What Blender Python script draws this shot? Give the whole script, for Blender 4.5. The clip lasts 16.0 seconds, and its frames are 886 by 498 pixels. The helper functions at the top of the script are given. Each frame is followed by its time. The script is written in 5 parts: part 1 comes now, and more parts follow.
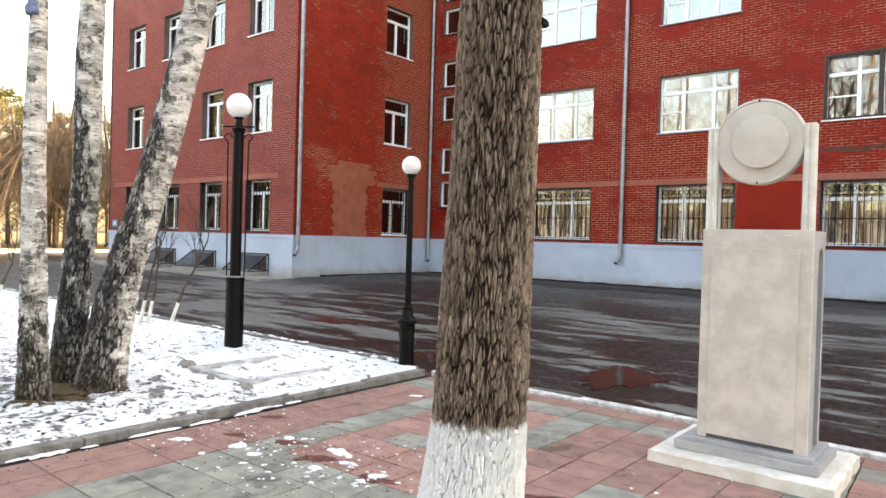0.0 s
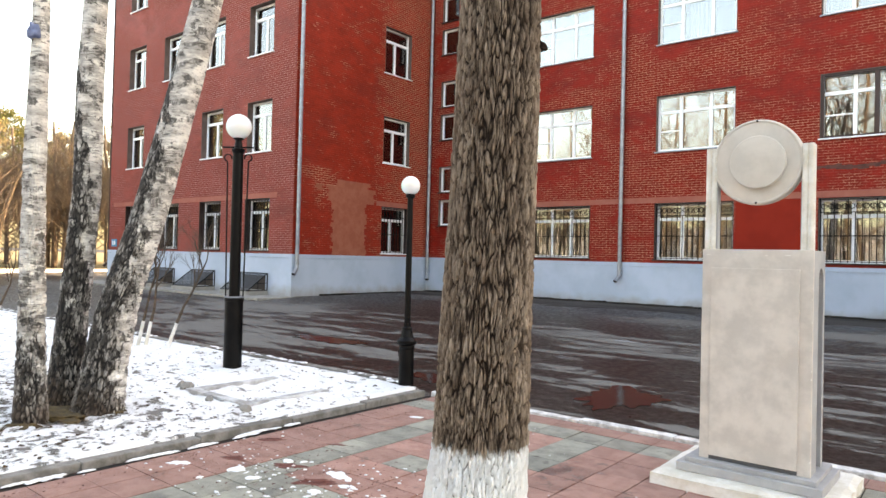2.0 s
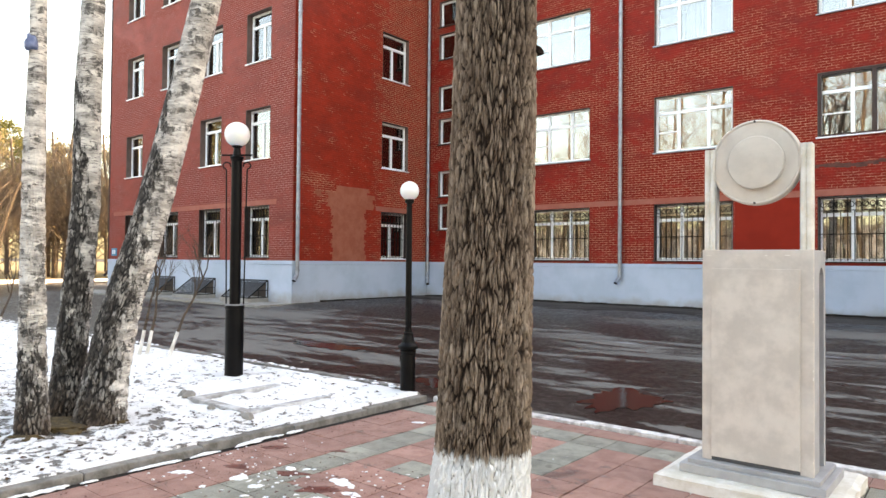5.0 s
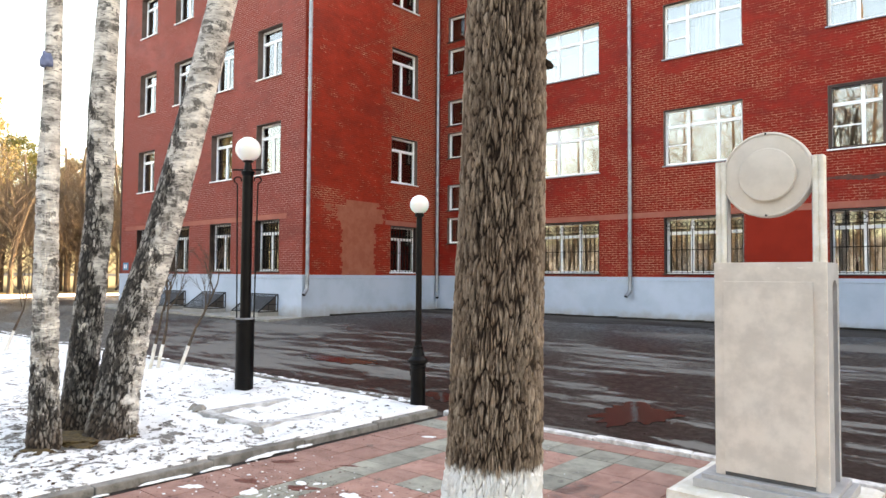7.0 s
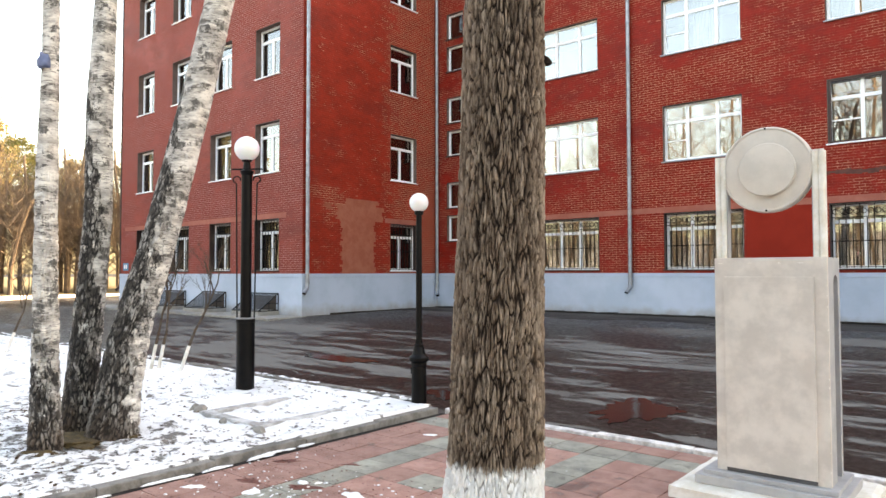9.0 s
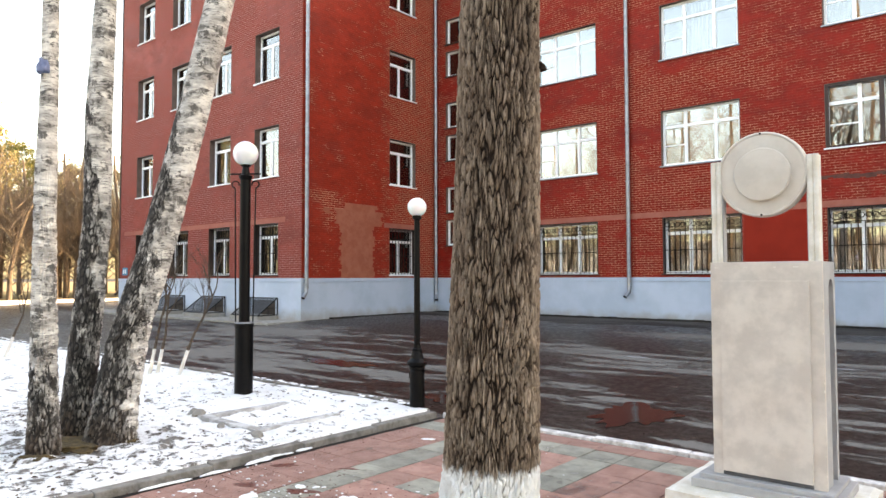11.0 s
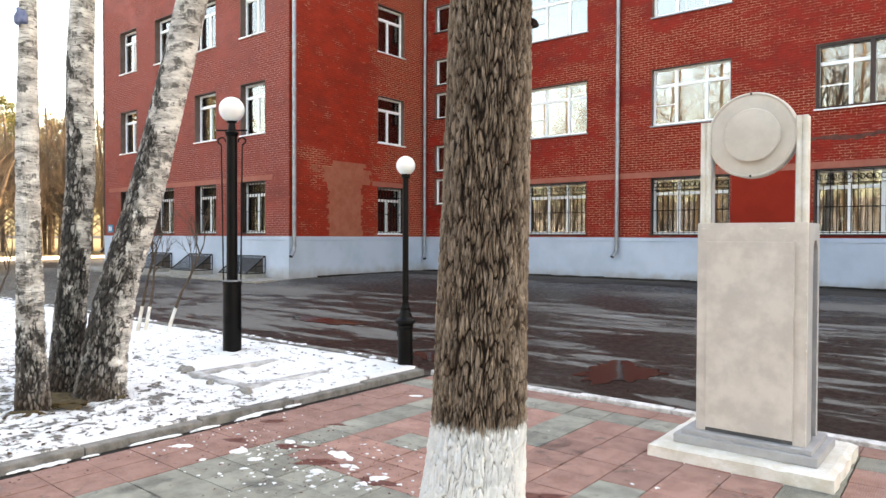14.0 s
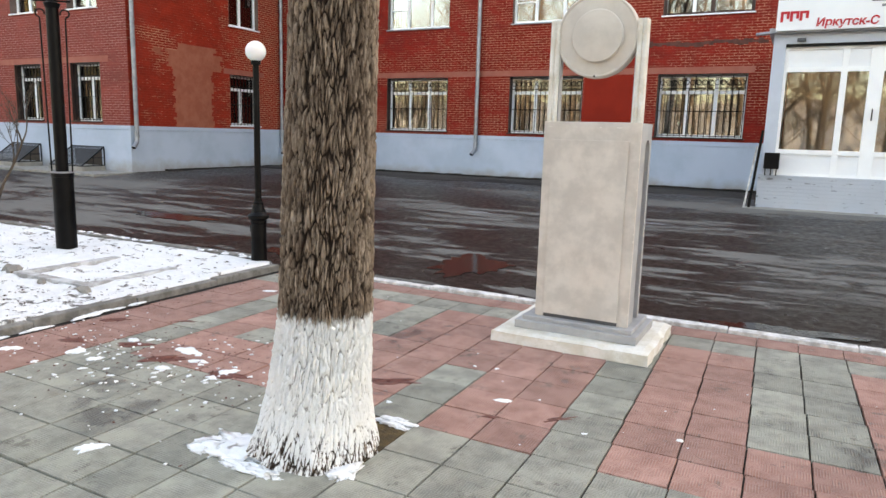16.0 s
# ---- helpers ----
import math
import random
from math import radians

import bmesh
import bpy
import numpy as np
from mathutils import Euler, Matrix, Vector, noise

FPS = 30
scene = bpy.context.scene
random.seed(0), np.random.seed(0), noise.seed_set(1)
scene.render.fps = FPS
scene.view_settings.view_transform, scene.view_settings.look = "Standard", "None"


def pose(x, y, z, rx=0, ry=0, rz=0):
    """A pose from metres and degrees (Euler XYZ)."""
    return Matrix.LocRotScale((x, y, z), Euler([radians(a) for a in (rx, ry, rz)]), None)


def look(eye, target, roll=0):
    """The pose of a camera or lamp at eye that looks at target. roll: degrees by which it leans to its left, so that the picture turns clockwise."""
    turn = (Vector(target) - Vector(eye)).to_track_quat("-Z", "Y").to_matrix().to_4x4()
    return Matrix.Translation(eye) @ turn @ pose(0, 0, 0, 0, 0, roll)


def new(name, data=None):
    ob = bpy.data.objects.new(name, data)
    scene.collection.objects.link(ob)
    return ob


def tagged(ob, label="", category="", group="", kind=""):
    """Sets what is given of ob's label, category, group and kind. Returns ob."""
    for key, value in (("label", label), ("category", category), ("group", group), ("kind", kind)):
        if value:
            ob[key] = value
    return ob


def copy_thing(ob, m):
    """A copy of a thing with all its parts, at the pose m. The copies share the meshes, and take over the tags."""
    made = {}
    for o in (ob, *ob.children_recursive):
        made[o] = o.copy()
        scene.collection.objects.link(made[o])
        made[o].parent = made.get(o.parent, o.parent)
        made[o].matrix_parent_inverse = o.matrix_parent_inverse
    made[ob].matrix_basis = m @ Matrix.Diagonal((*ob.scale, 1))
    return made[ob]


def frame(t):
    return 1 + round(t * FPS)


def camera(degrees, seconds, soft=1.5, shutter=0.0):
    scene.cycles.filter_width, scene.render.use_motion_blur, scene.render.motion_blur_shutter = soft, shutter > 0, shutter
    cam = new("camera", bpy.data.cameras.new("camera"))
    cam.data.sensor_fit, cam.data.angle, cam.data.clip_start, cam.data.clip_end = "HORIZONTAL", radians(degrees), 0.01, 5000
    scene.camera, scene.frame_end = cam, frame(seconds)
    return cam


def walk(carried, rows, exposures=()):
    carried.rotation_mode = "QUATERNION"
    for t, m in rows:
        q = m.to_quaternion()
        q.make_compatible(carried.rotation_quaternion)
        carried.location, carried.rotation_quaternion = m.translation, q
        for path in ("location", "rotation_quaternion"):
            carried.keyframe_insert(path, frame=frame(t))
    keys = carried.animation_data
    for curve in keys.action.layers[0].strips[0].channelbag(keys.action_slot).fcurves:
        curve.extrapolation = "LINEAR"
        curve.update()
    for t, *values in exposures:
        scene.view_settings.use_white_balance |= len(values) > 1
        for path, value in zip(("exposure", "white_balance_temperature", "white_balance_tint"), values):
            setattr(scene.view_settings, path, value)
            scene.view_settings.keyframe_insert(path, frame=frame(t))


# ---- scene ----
cam = camera(66.0, 16.0)
PATH = [
    (0, (0.962, -0.713, 1.646), (-0.305, 0.834, 1.619), 1.6),
    (0.5, (0.956, -0.697, 1.657), (-0.294, 0.864, 1.636), 1.8),
    (1, (0.952, -0.709, 1.656), (-0.302, 0.849, 1.638), 1.8),
    (1.5, (0.961, -0.71, 1.664), (-0.298, 0.844, 1.666), 1.8),
    (2, (0.955, -0.713, 1.668), (-0.311, 0.835, 1.694), 1.4),
    (2.5, (0.958, -0.725, 1.673), (-0.311, 0.821, 1.695), 1.3),
    (3, (0.952, -0.727, 1.663), (-0.323, 0.814, 1.683), 1.4),
    (3.5, (0.958, -0.709, 1.662), (-0.309, 0.838, 1.691), 1.4),
    (4, (0.956, -0.707, 1.671), (-0.301, 0.849, 1.704), 0.7),
    (6.5, (0.963, -0.718, 1.676), (-0.32, 0.815, 1.74), 0.5),
    (7, (0.955, -0.717, 1.672), (-0.332, 0.812, 1.75), 0.4),
    (7.5, (0.97, -0.725, 1.678), (-0.312, 0.809, 1.747), 0.1),
    (8, (0.951, -0.72, 1.681), (-0.337, 0.808, 1.752), 0.2),
    (8.5, (0.959, -0.708, 1.678), (-0.328, 0.823, 1.731), 0.1),
    (9, (0.951, -0.71, 1.675), (-0.336, 0.819, 1.746), -0.1),
    (11.5, (0.983, -0.715, 1.673), (-0.301, 0.816, 1.758), -0.2),
    (12, (0.97, -0.709, 1.671), (-0.282, 0.851, 1.687), -0.4),
    (12.5, (0.981, -0.737, 1.675), (-0.3, 0.798, 1.699), -0.4),
    (13, (0.969, -0.717, 1.669), (-0.302, 0.827, 1.676), -0.2),
    (13.5, (0.966, -0.726, 1.673), (-0.29, 0.83, 1.642), 0.2),
    (14, (0.971, -0.712, 1.675), (-0.289, 0.841, 1.639), 0.2),
    (14.5, (0.971, -0.722, 1.678), (-0.282, 0.836, 1.616), 0.2),
    (14.7, (0.979, -0.725, 1.664), (-0.282, 0.821, 1.532), -0.0),
    (15, (0.978, -0.699, 1.638), (-0.226, 0.873, 1.361), 1.1),
    (15.2, (0.992, -0.688, 1.635), (-0.153, 0.918, 1.302), 2.2),
    (15.5, (1.0, -0.668, 1.627), (-0.028, 1.008, 1.26), 2.7),
    (15.7, (1.011, -0.664, 1.638), (0.048, 1.049, 1.267), 2.6),
    (16, (1.038, -0.668, 1.655), (0.129, 1.084, 1.325), 1.6),
]
walk(cam, [(t, look(e, a, r)) for t, e, a, r in PATH],
     exposures=[(0.0, 3.25, 9400, 16), (14.5, 3.25, 9400, 16), (16.0, 3.11, 9400, 16)])

# ---- sky, sun ----
SUN_ELEVATION, SUN_AZIMUTH = 15.0, -22.0      # degrees; azimuth is measured from +y towards -x
world = bpy.data.worlds.new("sky")
scene.world = world
world.use_nodes = True
sky = world.node_tree.nodes.new("ShaderNodeTexSky")
sky.sky_type = "NISHITA"
sky.sun_disc = False
sky.sun_elevation, sky.sun_rotation = radians(SUN_ELEVATION), radians(-SUN_AZIMUTH)
sky.air_density, sky.dust_density, sky.ozone_density = 1.0, 2.5, 1.0
background = world.node_tree.nodes["Background"]
background.inputs["Strength"].default_value = 0.15
world.node_tree.links.new(sky.outputs[0], background.inputs["Color"])
sun = new("sun", bpy.data.lights.new("sun", "SUN"))
sun.data.energy, sun.data.angle, sun.data.color = 2.6, radians(0.6), (1.0, 0.86, 0.68)
e, a = radians(SUN_ELEVATION), radians(SUN_AZIMUTH)
sun.matrix_world = look((-math.sin(a) * math.cos(e) * 50, math.cos(a) * math.cos(e) * 50, math.sin(e) * 50), (0, 0, 0))


# ---- material helpers ----
class Mat:
    """A node material with short calls for the nodes used here."""

    def __init__(self, name, rough=0.8, metal=0.0, shine=0.3):
        self.m = bpy.data.materials.new(name)
        self.m.use_nodes = True
        self.t = self.m.node_tree
        self.b = self.t.nodes["Principled BSDF"]
        self.b.inputs["Roughness"].default_value = rough
        self.b.inputs["Metallic"].default_value = metal
        self.b.inputs["Specular IOR Level"].default_value = shine

    def put(self, socket, value):
        if isinstance(value, bpy.types.NodeSocket):
            self.t.links.new(value, socket)
        elif isinstance(value, (tuple, list)) and len(value) == 3 and socket.type == "RGBA":
            socket.default_value = (*value, 1)
        else:
            socket.default_value = value

    def node(self, kind, operation="", feature="", interpolation_type="", data_type=""):
        made = self.t.nodes.new(kind)
        if operation:
            made.operation = operation
        if feature:
            made.feature = feature
        if interpolation_type:
            made.interpolation_type = interpolation_type
        if data_type:
            made.data_type = data_type
        return made

    def pos(self):
        return self.node("ShaderNodeNewGeometry").outputs["Position"]

    def attribute(self, name):
        made = self.node("ShaderNodeAttribute")
        made.attribute_name = name
        return made.outputs["Fac"]

    def local(self):
        return self.node("ShaderNodeTexCoord").outputs["Object"]

    def chance(self):
        return self.node("ShaderNodeObjectInfo").outputs["Random"]

    def island(self):
        return self.node("ShaderNodeNewGeometry").outputs["Random Per Island"]

    def scaled(self, vec, s):
        made = self.node("ShaderNodeVectorMath", operation="MULTIPLY")
        self.put(made.inputs[0], vec)
        made.inputs[1].default_value = s
        return made.outputs[0]

    def noise(self, vec, scale, detail=4.0, rough=0.6, warp=0.0):
        made = self.node("ShaderNodeTexNoise")
        self.put(made.inputs["Vector"], vec)
        for key, v in (("Scale", scale), ("Detail", detail), ("Roughness", rough), ("Distortion", warp)):
            made.inputs[key].default_value = v
        return made.outputs[0]

    def voronoi(self, vec, scale, feature="F1"):
        made = self.node("ShaderNodeTexVoronoi", feature=feature)
        self.put(made.inputs["Vector"], vec)
        made.inputs["Scale"].default_value = scale
        return made.outputs["Distance"]

    def step(self, fac, lo, hi, a=0.0, b=1.0):
        made = self.node("ShaderNodeMapRange", interpolation_type="SMOOTHSTEP")
        for key, v in zip(("Value", "From Min", "From Max", "To Min", "To Max"), (fac, lo, hi, a, b)):
            self.put(made.inputs[key], v)
        return made.outputs[0]

    def math(self, op, x, y=0.0):
        made = self.node("ShaderNodeMath", operation=op)
        self.put(made.inputs[0], x)
        self.put(made.inputs[1], y)
        return made.outputs[0]

    def mix(self, fac, x, y):
        made = self.node("ShaderNodeMix", data_type="RGBA")
        self.put(made.inputs[0], fac)
        self.put(made.inputs[6], x)
        self.put(made.inputs[7], y)
        return made.outputs[2]

    def mixf(self, fac, x, y):
        made = self.node("ShaderNodeMix", data_type="FLOAT")
        for n, v in zip((0, 2, 3), (fac, x, y)):
            self.put(made.inputs[n], v)
        return made.outputs[0]

    def axes(self, vec):
        made = self.node("ShaderNodeSeparateXYZ")
        self.put(made.inputs[0], vec)
        return made.outputs

    def join(self, x, y, z):
        made = self.node("ShaderNodeCombineXYZ")
        for n, v in enumerate((x, y, z)):
            self.put(made.inputs[n], v)
        return made.outputs[0]

    def bump(self, height, distance, strength=1.0, before=None):
        made = self.node("ShaderNodeBump")
        self.put(made.inputs["Height"], height)
        made.inputs["Distance"].default_value = distance
        made.inputs["Strength"].default_value = strength
        if before is not None:
            self.put(made.inputs["Normal"], before)
        return made.outputs[0]

    def done(self, color=None, rough=None, normal=None):
        for key, v in (("Base Color", color), ("Roughness", rough), ("Normal", normal)):
            if v is not None:
                self.put(self.b.inputs[key], v)
        return self.m


def plain(name, c1, c2, rough=0.8, metal=0.0, scale=3.0, fine=60.0, relief=0.001, world_space=True, shine=0.3):
    """A surface of two tones, mottled at two scales, with fine relief."""
    m = Mat(name, rough, metal, shine)
    v = m.pos() if world_space else m.local()
    big, small = m.noise(v, scale, 5), m.noise(v, fine, 3)
    f = m.math("ADD", m.math("MULTIPLY", m.step(big, 0.35, 0.65), 0.7), m.math("MULTIPLY", small, 0.3))
    return m.done(m.mix(f, c1, c2), m.mixf(big, rough * 0.9, min(1, rough * 1.1)), m.bump(small, relief))


def brick_wall(name, paint, bare, mortar, cover, dull=0.35, bare_from=None):
    """Painted brickwork: pale joints show in ragged clusters where the paint is thin; cover is how much stays smoothly painted."""
    m = Mat(name, 0.7, 0.0, 0.15)
    p = m.pos()
    x, y, z = m.axes(p)
    v = m.join(m.math("ADD", x, y), z, 0.0)
    made = m.node("ShaderNodeTexBrick")
    m.put(made.inputs["Vector"], v)
    for key, value in (("Scale", 1.0), ("Mortar Size", 0.0095), ("Mortar Smooth", 0.25), ("Bias", 0.0), ("Brick Width", 0.26), ("Row Height", 0.077)):
        made.inputs[key].default_value = value
    made.inputs["Color1"].default_value = (1, 1, 1, 1)
    made.inputs["Color2"].default_value = (0.0, 0.0, 0.0, 1)
    joint, tone = made.outputs["Fac"], made.outputs["Color"]
    big = m.noise(m.scaled(p, (1, 1, 1.6)), 0.35, 4, 0.65)
    mid = m.noise(m.scaled(p, (1, 1, 1.8)), 1.5, 6, 0.72)
    fine = m.noise(p, 22.0, 4)
    ragged = m.noise(m.scaled(p, (1, 1, 2.6)), 3.0, 6, 0.75)
    worn = m.step(m.math("ADD", m.math("MULTIPLY", big, 0.5), m.math("ADD", m.math("MULTIPLY", mid, 0.3), m.math("MULTIPLY", ragged, 0.2))), cover - 0.04, cover + 0.05)
    if bare_from is not None:
        edge = m.math("ADD", y, m.math("MULTIPLY", m.math("SUBTRACT", m.math("ADD", m.math("MULTIPLY", ragged, 0.5), m.math("MULTIPLY", mid, 0.5)), 0.5), 9.0))
        worn = m.math("MAXIMUM", worn, m.step(edge, bare_from, bare_from + 0.9, 0.0, 0.85))
    stray = m.step(m.noise(m.scaled(p, (1, 1, 3.4)), 2.3, 6, 0.8), 0.60, 0.64)
    flake = m.math("MULTIPLY", stray, m.step(m.noise(m.scaled(p, (1, 1, 6.0)), 5.0, 4, 0.7), 0.50, 0.58))
    red = m.mix(m.step(mid, 0.3, 0.7), paint, tuple(c * 0.62 for c in paint))
    grime = m.step(m.noise(m.scaled(p, (0.7, 0.7, 1.5)), 0.55, 6, 0.7), 0.5, 0.68)
    red = m.mix(m.math("MULTIPLY", grime, 0.55), red, tuple(c * 0.5 + 0.008 for c in paint))
    red = m.mix(m.math("MULTIPLY", flake, 0.6), red, mortar)
    brick = m.mix(tone, tuple(c * 0.72 for c in paint), bare)
    face = m.mix(m.math("MULTIPLY", worn, dull), red, brick)
    shown = m.math("MAXIMUM", m.mixf(worn, 0.05, 1.0), m.math("MULTIPLY", stray, 0.7))
    pointed = m.math("MULTIPLY", joint, m.math("MULTIPLY", shown, m.step(fine, 0.34, 0.56)))
    color = m.mix(pointed, face, mortar)
    relief = m.math("SUBTRACT", m.math("MULTIPLY", fine, 0.35), m.math("MULTIPLY", joint, m.mixf(worn, 0.4, 1.0)))
    return m.done(color, m.mixf(worn, 0.55, 0.9), m.bump(relief, 0.009))


RED = (0.285, 0.016, 0.008)
M_MAIN = brick_wall("painted red brick", RED, (0.25, 0.042, 0.022), (0.50, 0.225, 0.155), 0.495, 0.5)
M_SIDE = brick_wall("smooth red painted brick", (0.35, 0.028, 0.012), (0.36, 0.10, 0.055), (0.56, 0.30, 0.20), 0.565, 0.25, 17.5)
# wing front: mauve red, paled to put the hazy glare into its colour
M_FRONT = brick_wall("red brick paled by glare", (0.30, 0.055, 0.040), (0.24, 0.06, 0.05), (0.44, 0.21, 0.18), 0.475, 0.6)
M_BAND = plain("pink plaster", (0.36, 0.12, 0.085), (0.30, 0.085, 0.06), 0.85, 0, 2.0, 40, 0.002)
M_PATCH = plain("bare brick patch", (0.36, 0.115, 0.07), (0.30, 0.08, 0.045), 0.85, 0, 3.0, 12, 0.006)
M_FRESHRED = plain("fresh red paint", (0.285, 0.024, 0.013), (0.235, 0.020, 0.011), 0.85, 0, 1.2, 30, 0.002, True, 0.1)
M_SCAR = plain("dark old mortar", (0.13, 0.05, 0.038), (0.07, 0.03, 0.024), 0.9, 0, 5, 30, 0.006)
# reveals darkened all over to carry the shadow line at the window heads
M_REVEAL = plain("shade-darkened reveal", (0.15, 0.10, 0.085), (0.09, 0.06, 0.05), 0.85, 0, 3.0, 50, 0.002)
M_PVC = plain("white window plastic", (0.88, 0.88, 0.88), (0.82, 0.82, 0.83), 0.35, 0, 1.5, 30, 0.0002)
M_DARKFRAME = plain("brown painted frame", (0.05, 0.025, 0.02), (0.035, 0.02, 0.018), 0.45, 0, 3, 50, 0.0005)
M_BLACK = plain("black paint", (0.0015, 0.0015, 0.002), (0.005, 0.0045, 0.0045), 0.4, 0, 6, 80, 0.0012, True, 0.12)
M_IRON = plain("dark iron", (0.004, 0.004, 0.004), (0.01, 0.009, 0.008), 0.55, 0.0, 8, 80, 0.001, True, 0.12)
M_GREYIRON = plain("blue grey painted iron", (0.11, 0.12, 0.135), (0.07, 0.075, 0.085), 0.55, 0.2, 8, 80, 0.001)
M_ZINC = plain("galvanised pipe", (0.34, 0.36, 0.39), (0.22, 0.23, 0.25), 0.45, 0.6, 5, 60, 0.001)
M_CONCRETE = plain("old concrete", (0.33, 0.31, 0.28), (0.22, 0.205, 0.185), 0.9, 0, 4, 45, 0.004)
M_KERB = plain("kerb concrete", (0.27, 0.255, 0.235), (0.12, 0.112, 0.10), 0.9, 0, 7, 40, 0.010)
M_KERBWHITE = plain("whitewashed kerb", (0.80, 0.78, 0.76), (0.33, 0.31, 0.29), 0.85, 0, 9, 35, 0.008)
M_SNOWYSTONE = plain("snow-dusted concrete", (0.66, 0.66, 0.66), (0.26, 0.245, 0.23), 0.9, 0, 7, 40, 0.01)
M_LIME = plain("whitewashed cement", (0.78, 0.76, 0.72), (0.60, 0.55, 0.46), 0.85, 0, 5, 40, 0.006)
M_SOIL = plain("wet soil with leaves", (0.05, 0.035, 0.022), (0.14, 0.095, 0.04), 0.95, 0, 14, 60, 0.012)
M_WETSOIL = plain("black wet soil", (0.008, 0.007, 0.006), (0.03, 0.025, 0.02), 0.9, 0, 6, 40, 0.012)
M_ROOM = plain("room wall", (0.30, 0.28, 0.25), (0.24, 0.22, 0.20), 0.9)
M_FLOOR = plain("room floor", (0.2, 0.16, 0.12), (0.15, 0.12, 0.1), 0.8)
M_CURTAIN = plain("pale curtain", (0.62, 0.58, 0.52), (0.5, 0.46, 0.4), 0.9, 0, 4, 90, 0.003)
M_WHITE = plain("white panel", (0.82, 0.82, 0.83), (0.76, 0.77, 0.79), 0.4, 0, 1.2, 20, 0.0003)
M_PALEWALL = plain("pale blue plaster", (0.52, 0.56, 0.63), (0.46, 0.50, 0.57), 0.8, 0, 2, 40, 0.002)
M_REDSIGN = plain("red lettering", (0.55, 0.02, 0.03), (0.5, 0.02, 0.03), 0.4)
M_GREYSIGN = plain("grey lettering", (0.22, 0.22, 0.24), (0.2, 0.2, 0.22), 0.5)
M_BLUE = plain("blue plate", (0.05, 0.24, 0.38), (0.04, 0.2, 0.33), 0.4)
M_STONE = plain("pale dressed cladding", (0.66, 0.60, 0.54), (0.48, 0.435, 0.392), 0.6, 0, 4.6, 18, 0.0015)
# grey of the step, and the shade tone of the pillar's side face
M_STONEGREY = plain("grey cladding and shaded side", (0.43, 0.425, 0.42), (0.31, 0.31, 0.315), 0.6, 0, 3.5, 35, 0.002)
M_DISC = plain("cream painted disc", (0.62, 0.57, 0.51), (0.50, 0.46, 0.41), 0.5, 0, 4, 30, 0.001)
M_RECESSSHADE = plain("recess shade tone", (0.10, 0.10, 0.105), (0.07, 0.07, 0.075), 0.8)
M_RAG = plain("faded blue cloth", (0.13, 0.17, 0.30), (0.2, 0.23, 0.34), 0.9, 0, 20, 90, 0.004)
M_SHUTTER = plain("dark shutter", (0.05, 0.035, 0.03), (0.035, 0.028, 0.025), 0.6)


def plinth_material():
    m = Mat("pale blue painted render", 0.75)
    p = m.pos()
    x, y, z = m.axes(p)
    big, fine = m.noise(p, 0.7, 5), m.noise(p, 35, 3)
    base = m.mix(m.step(big, 0.35, 0.65), (0.43, 0.50, 0.60), (0.36, 0.43, 0.52))
    splash = m.math("MULTIPLY", m.step(m.math("ADD", z, m.math("MULTIPLY", m.noise(p, 1.3, 5), 0.9)), 0.62, 1.1, 1.0, 0.0), 0.75)
    return m.done(m.mix(splash, base, (0.27, 0.235, 0.19)), None, m.bump(fine, 0.003))


M_PLINTH = plinth_material()


def whitewashed_block_material():
    m = Mat("grey painted brick base", 0.8)
    p = m.pos()
    x, y, z = m.axes(p)
    made = m.node("ShaderNodeTexBrick")
    m.put(made.inputs["Vector"], m.join(m.math("ADD", x, y), z, 0.0))
    for key, value in (("Scale", 1.0), ("Mortar Size", 0.008), ("Brick Width", 0.26), ("Row Height", 0.078)):
        made.inputs[key].default_value = value
    chips = m.step(m.noise(m.scaled(p, (3, 3, 9)), 1.3, 3), 0.61, 0.66)
    color = m.mix(m.math("MULTIPLY", chips, 0.8), m.mix(m.noise(p, 2), (0.46, 0.49, 0.54), (0.38, 0.41, 0.46)), (0.16, 0.155, 0.16))
    return m.done(color, None, m.bump(m.math("SUBTRACT", 1.0, made.outputs["Fac"]), 0.006))


M_BASE = whitewashed_block_material()


def glass_material():
    m = Mat("window glass", 0.0)
    clear = m.node("ShaderNodeBsdfTransparent")
    clear.inputs[0].default_value = (0.72, 0.76, 0.76, 1)
    gloss = m.node("ShaderNodeBsdfGlossy")
    gloss.inputs["Roughness"].default_value = 0.0
    gloss.inputs["Color"].default_value = (1, 1, 1, 1)
    wave = m.bump(m.noise(m.pos(), 0.9, 2), 0.02, 0.035)
    m.put(gloss.inputs["Normal"], wave)
    fres = m.node("ShaderNodeFresnel")
    fres.inputs[0].default_value = 1.55
    m.put(fres.inputs["Normal"], wave)
    mixed = m.node("ShaderNodeMixShader")
    m.put(mixed.inputs[0], m.math("ADD", m.math("MULTIPLY", fres.outputs[0], 1.6), 0.075))
    m.t.links.new(clear.outputs[0], mixed.inputs[1])
    m.t.links.new(gloss.outputs[0], mixed.inputs[2])
    m.t.links.new(mixed.outputs[0], m.t.nodes["Material Output"].inputs[0])
    return m.m


M_GLASS = glass_material()


def opal_material():
    m = Mat("opal glass", 0.25)
    m.b.inputs["Subsurface Weight"].default_value = 0.3
    return m.done(m.mix(m.noise(m.pos(), 9, 3), (0.88, 0.88, 0.88), (0.82, 0.81, 0.79)))


M_OPAL = opal_material()


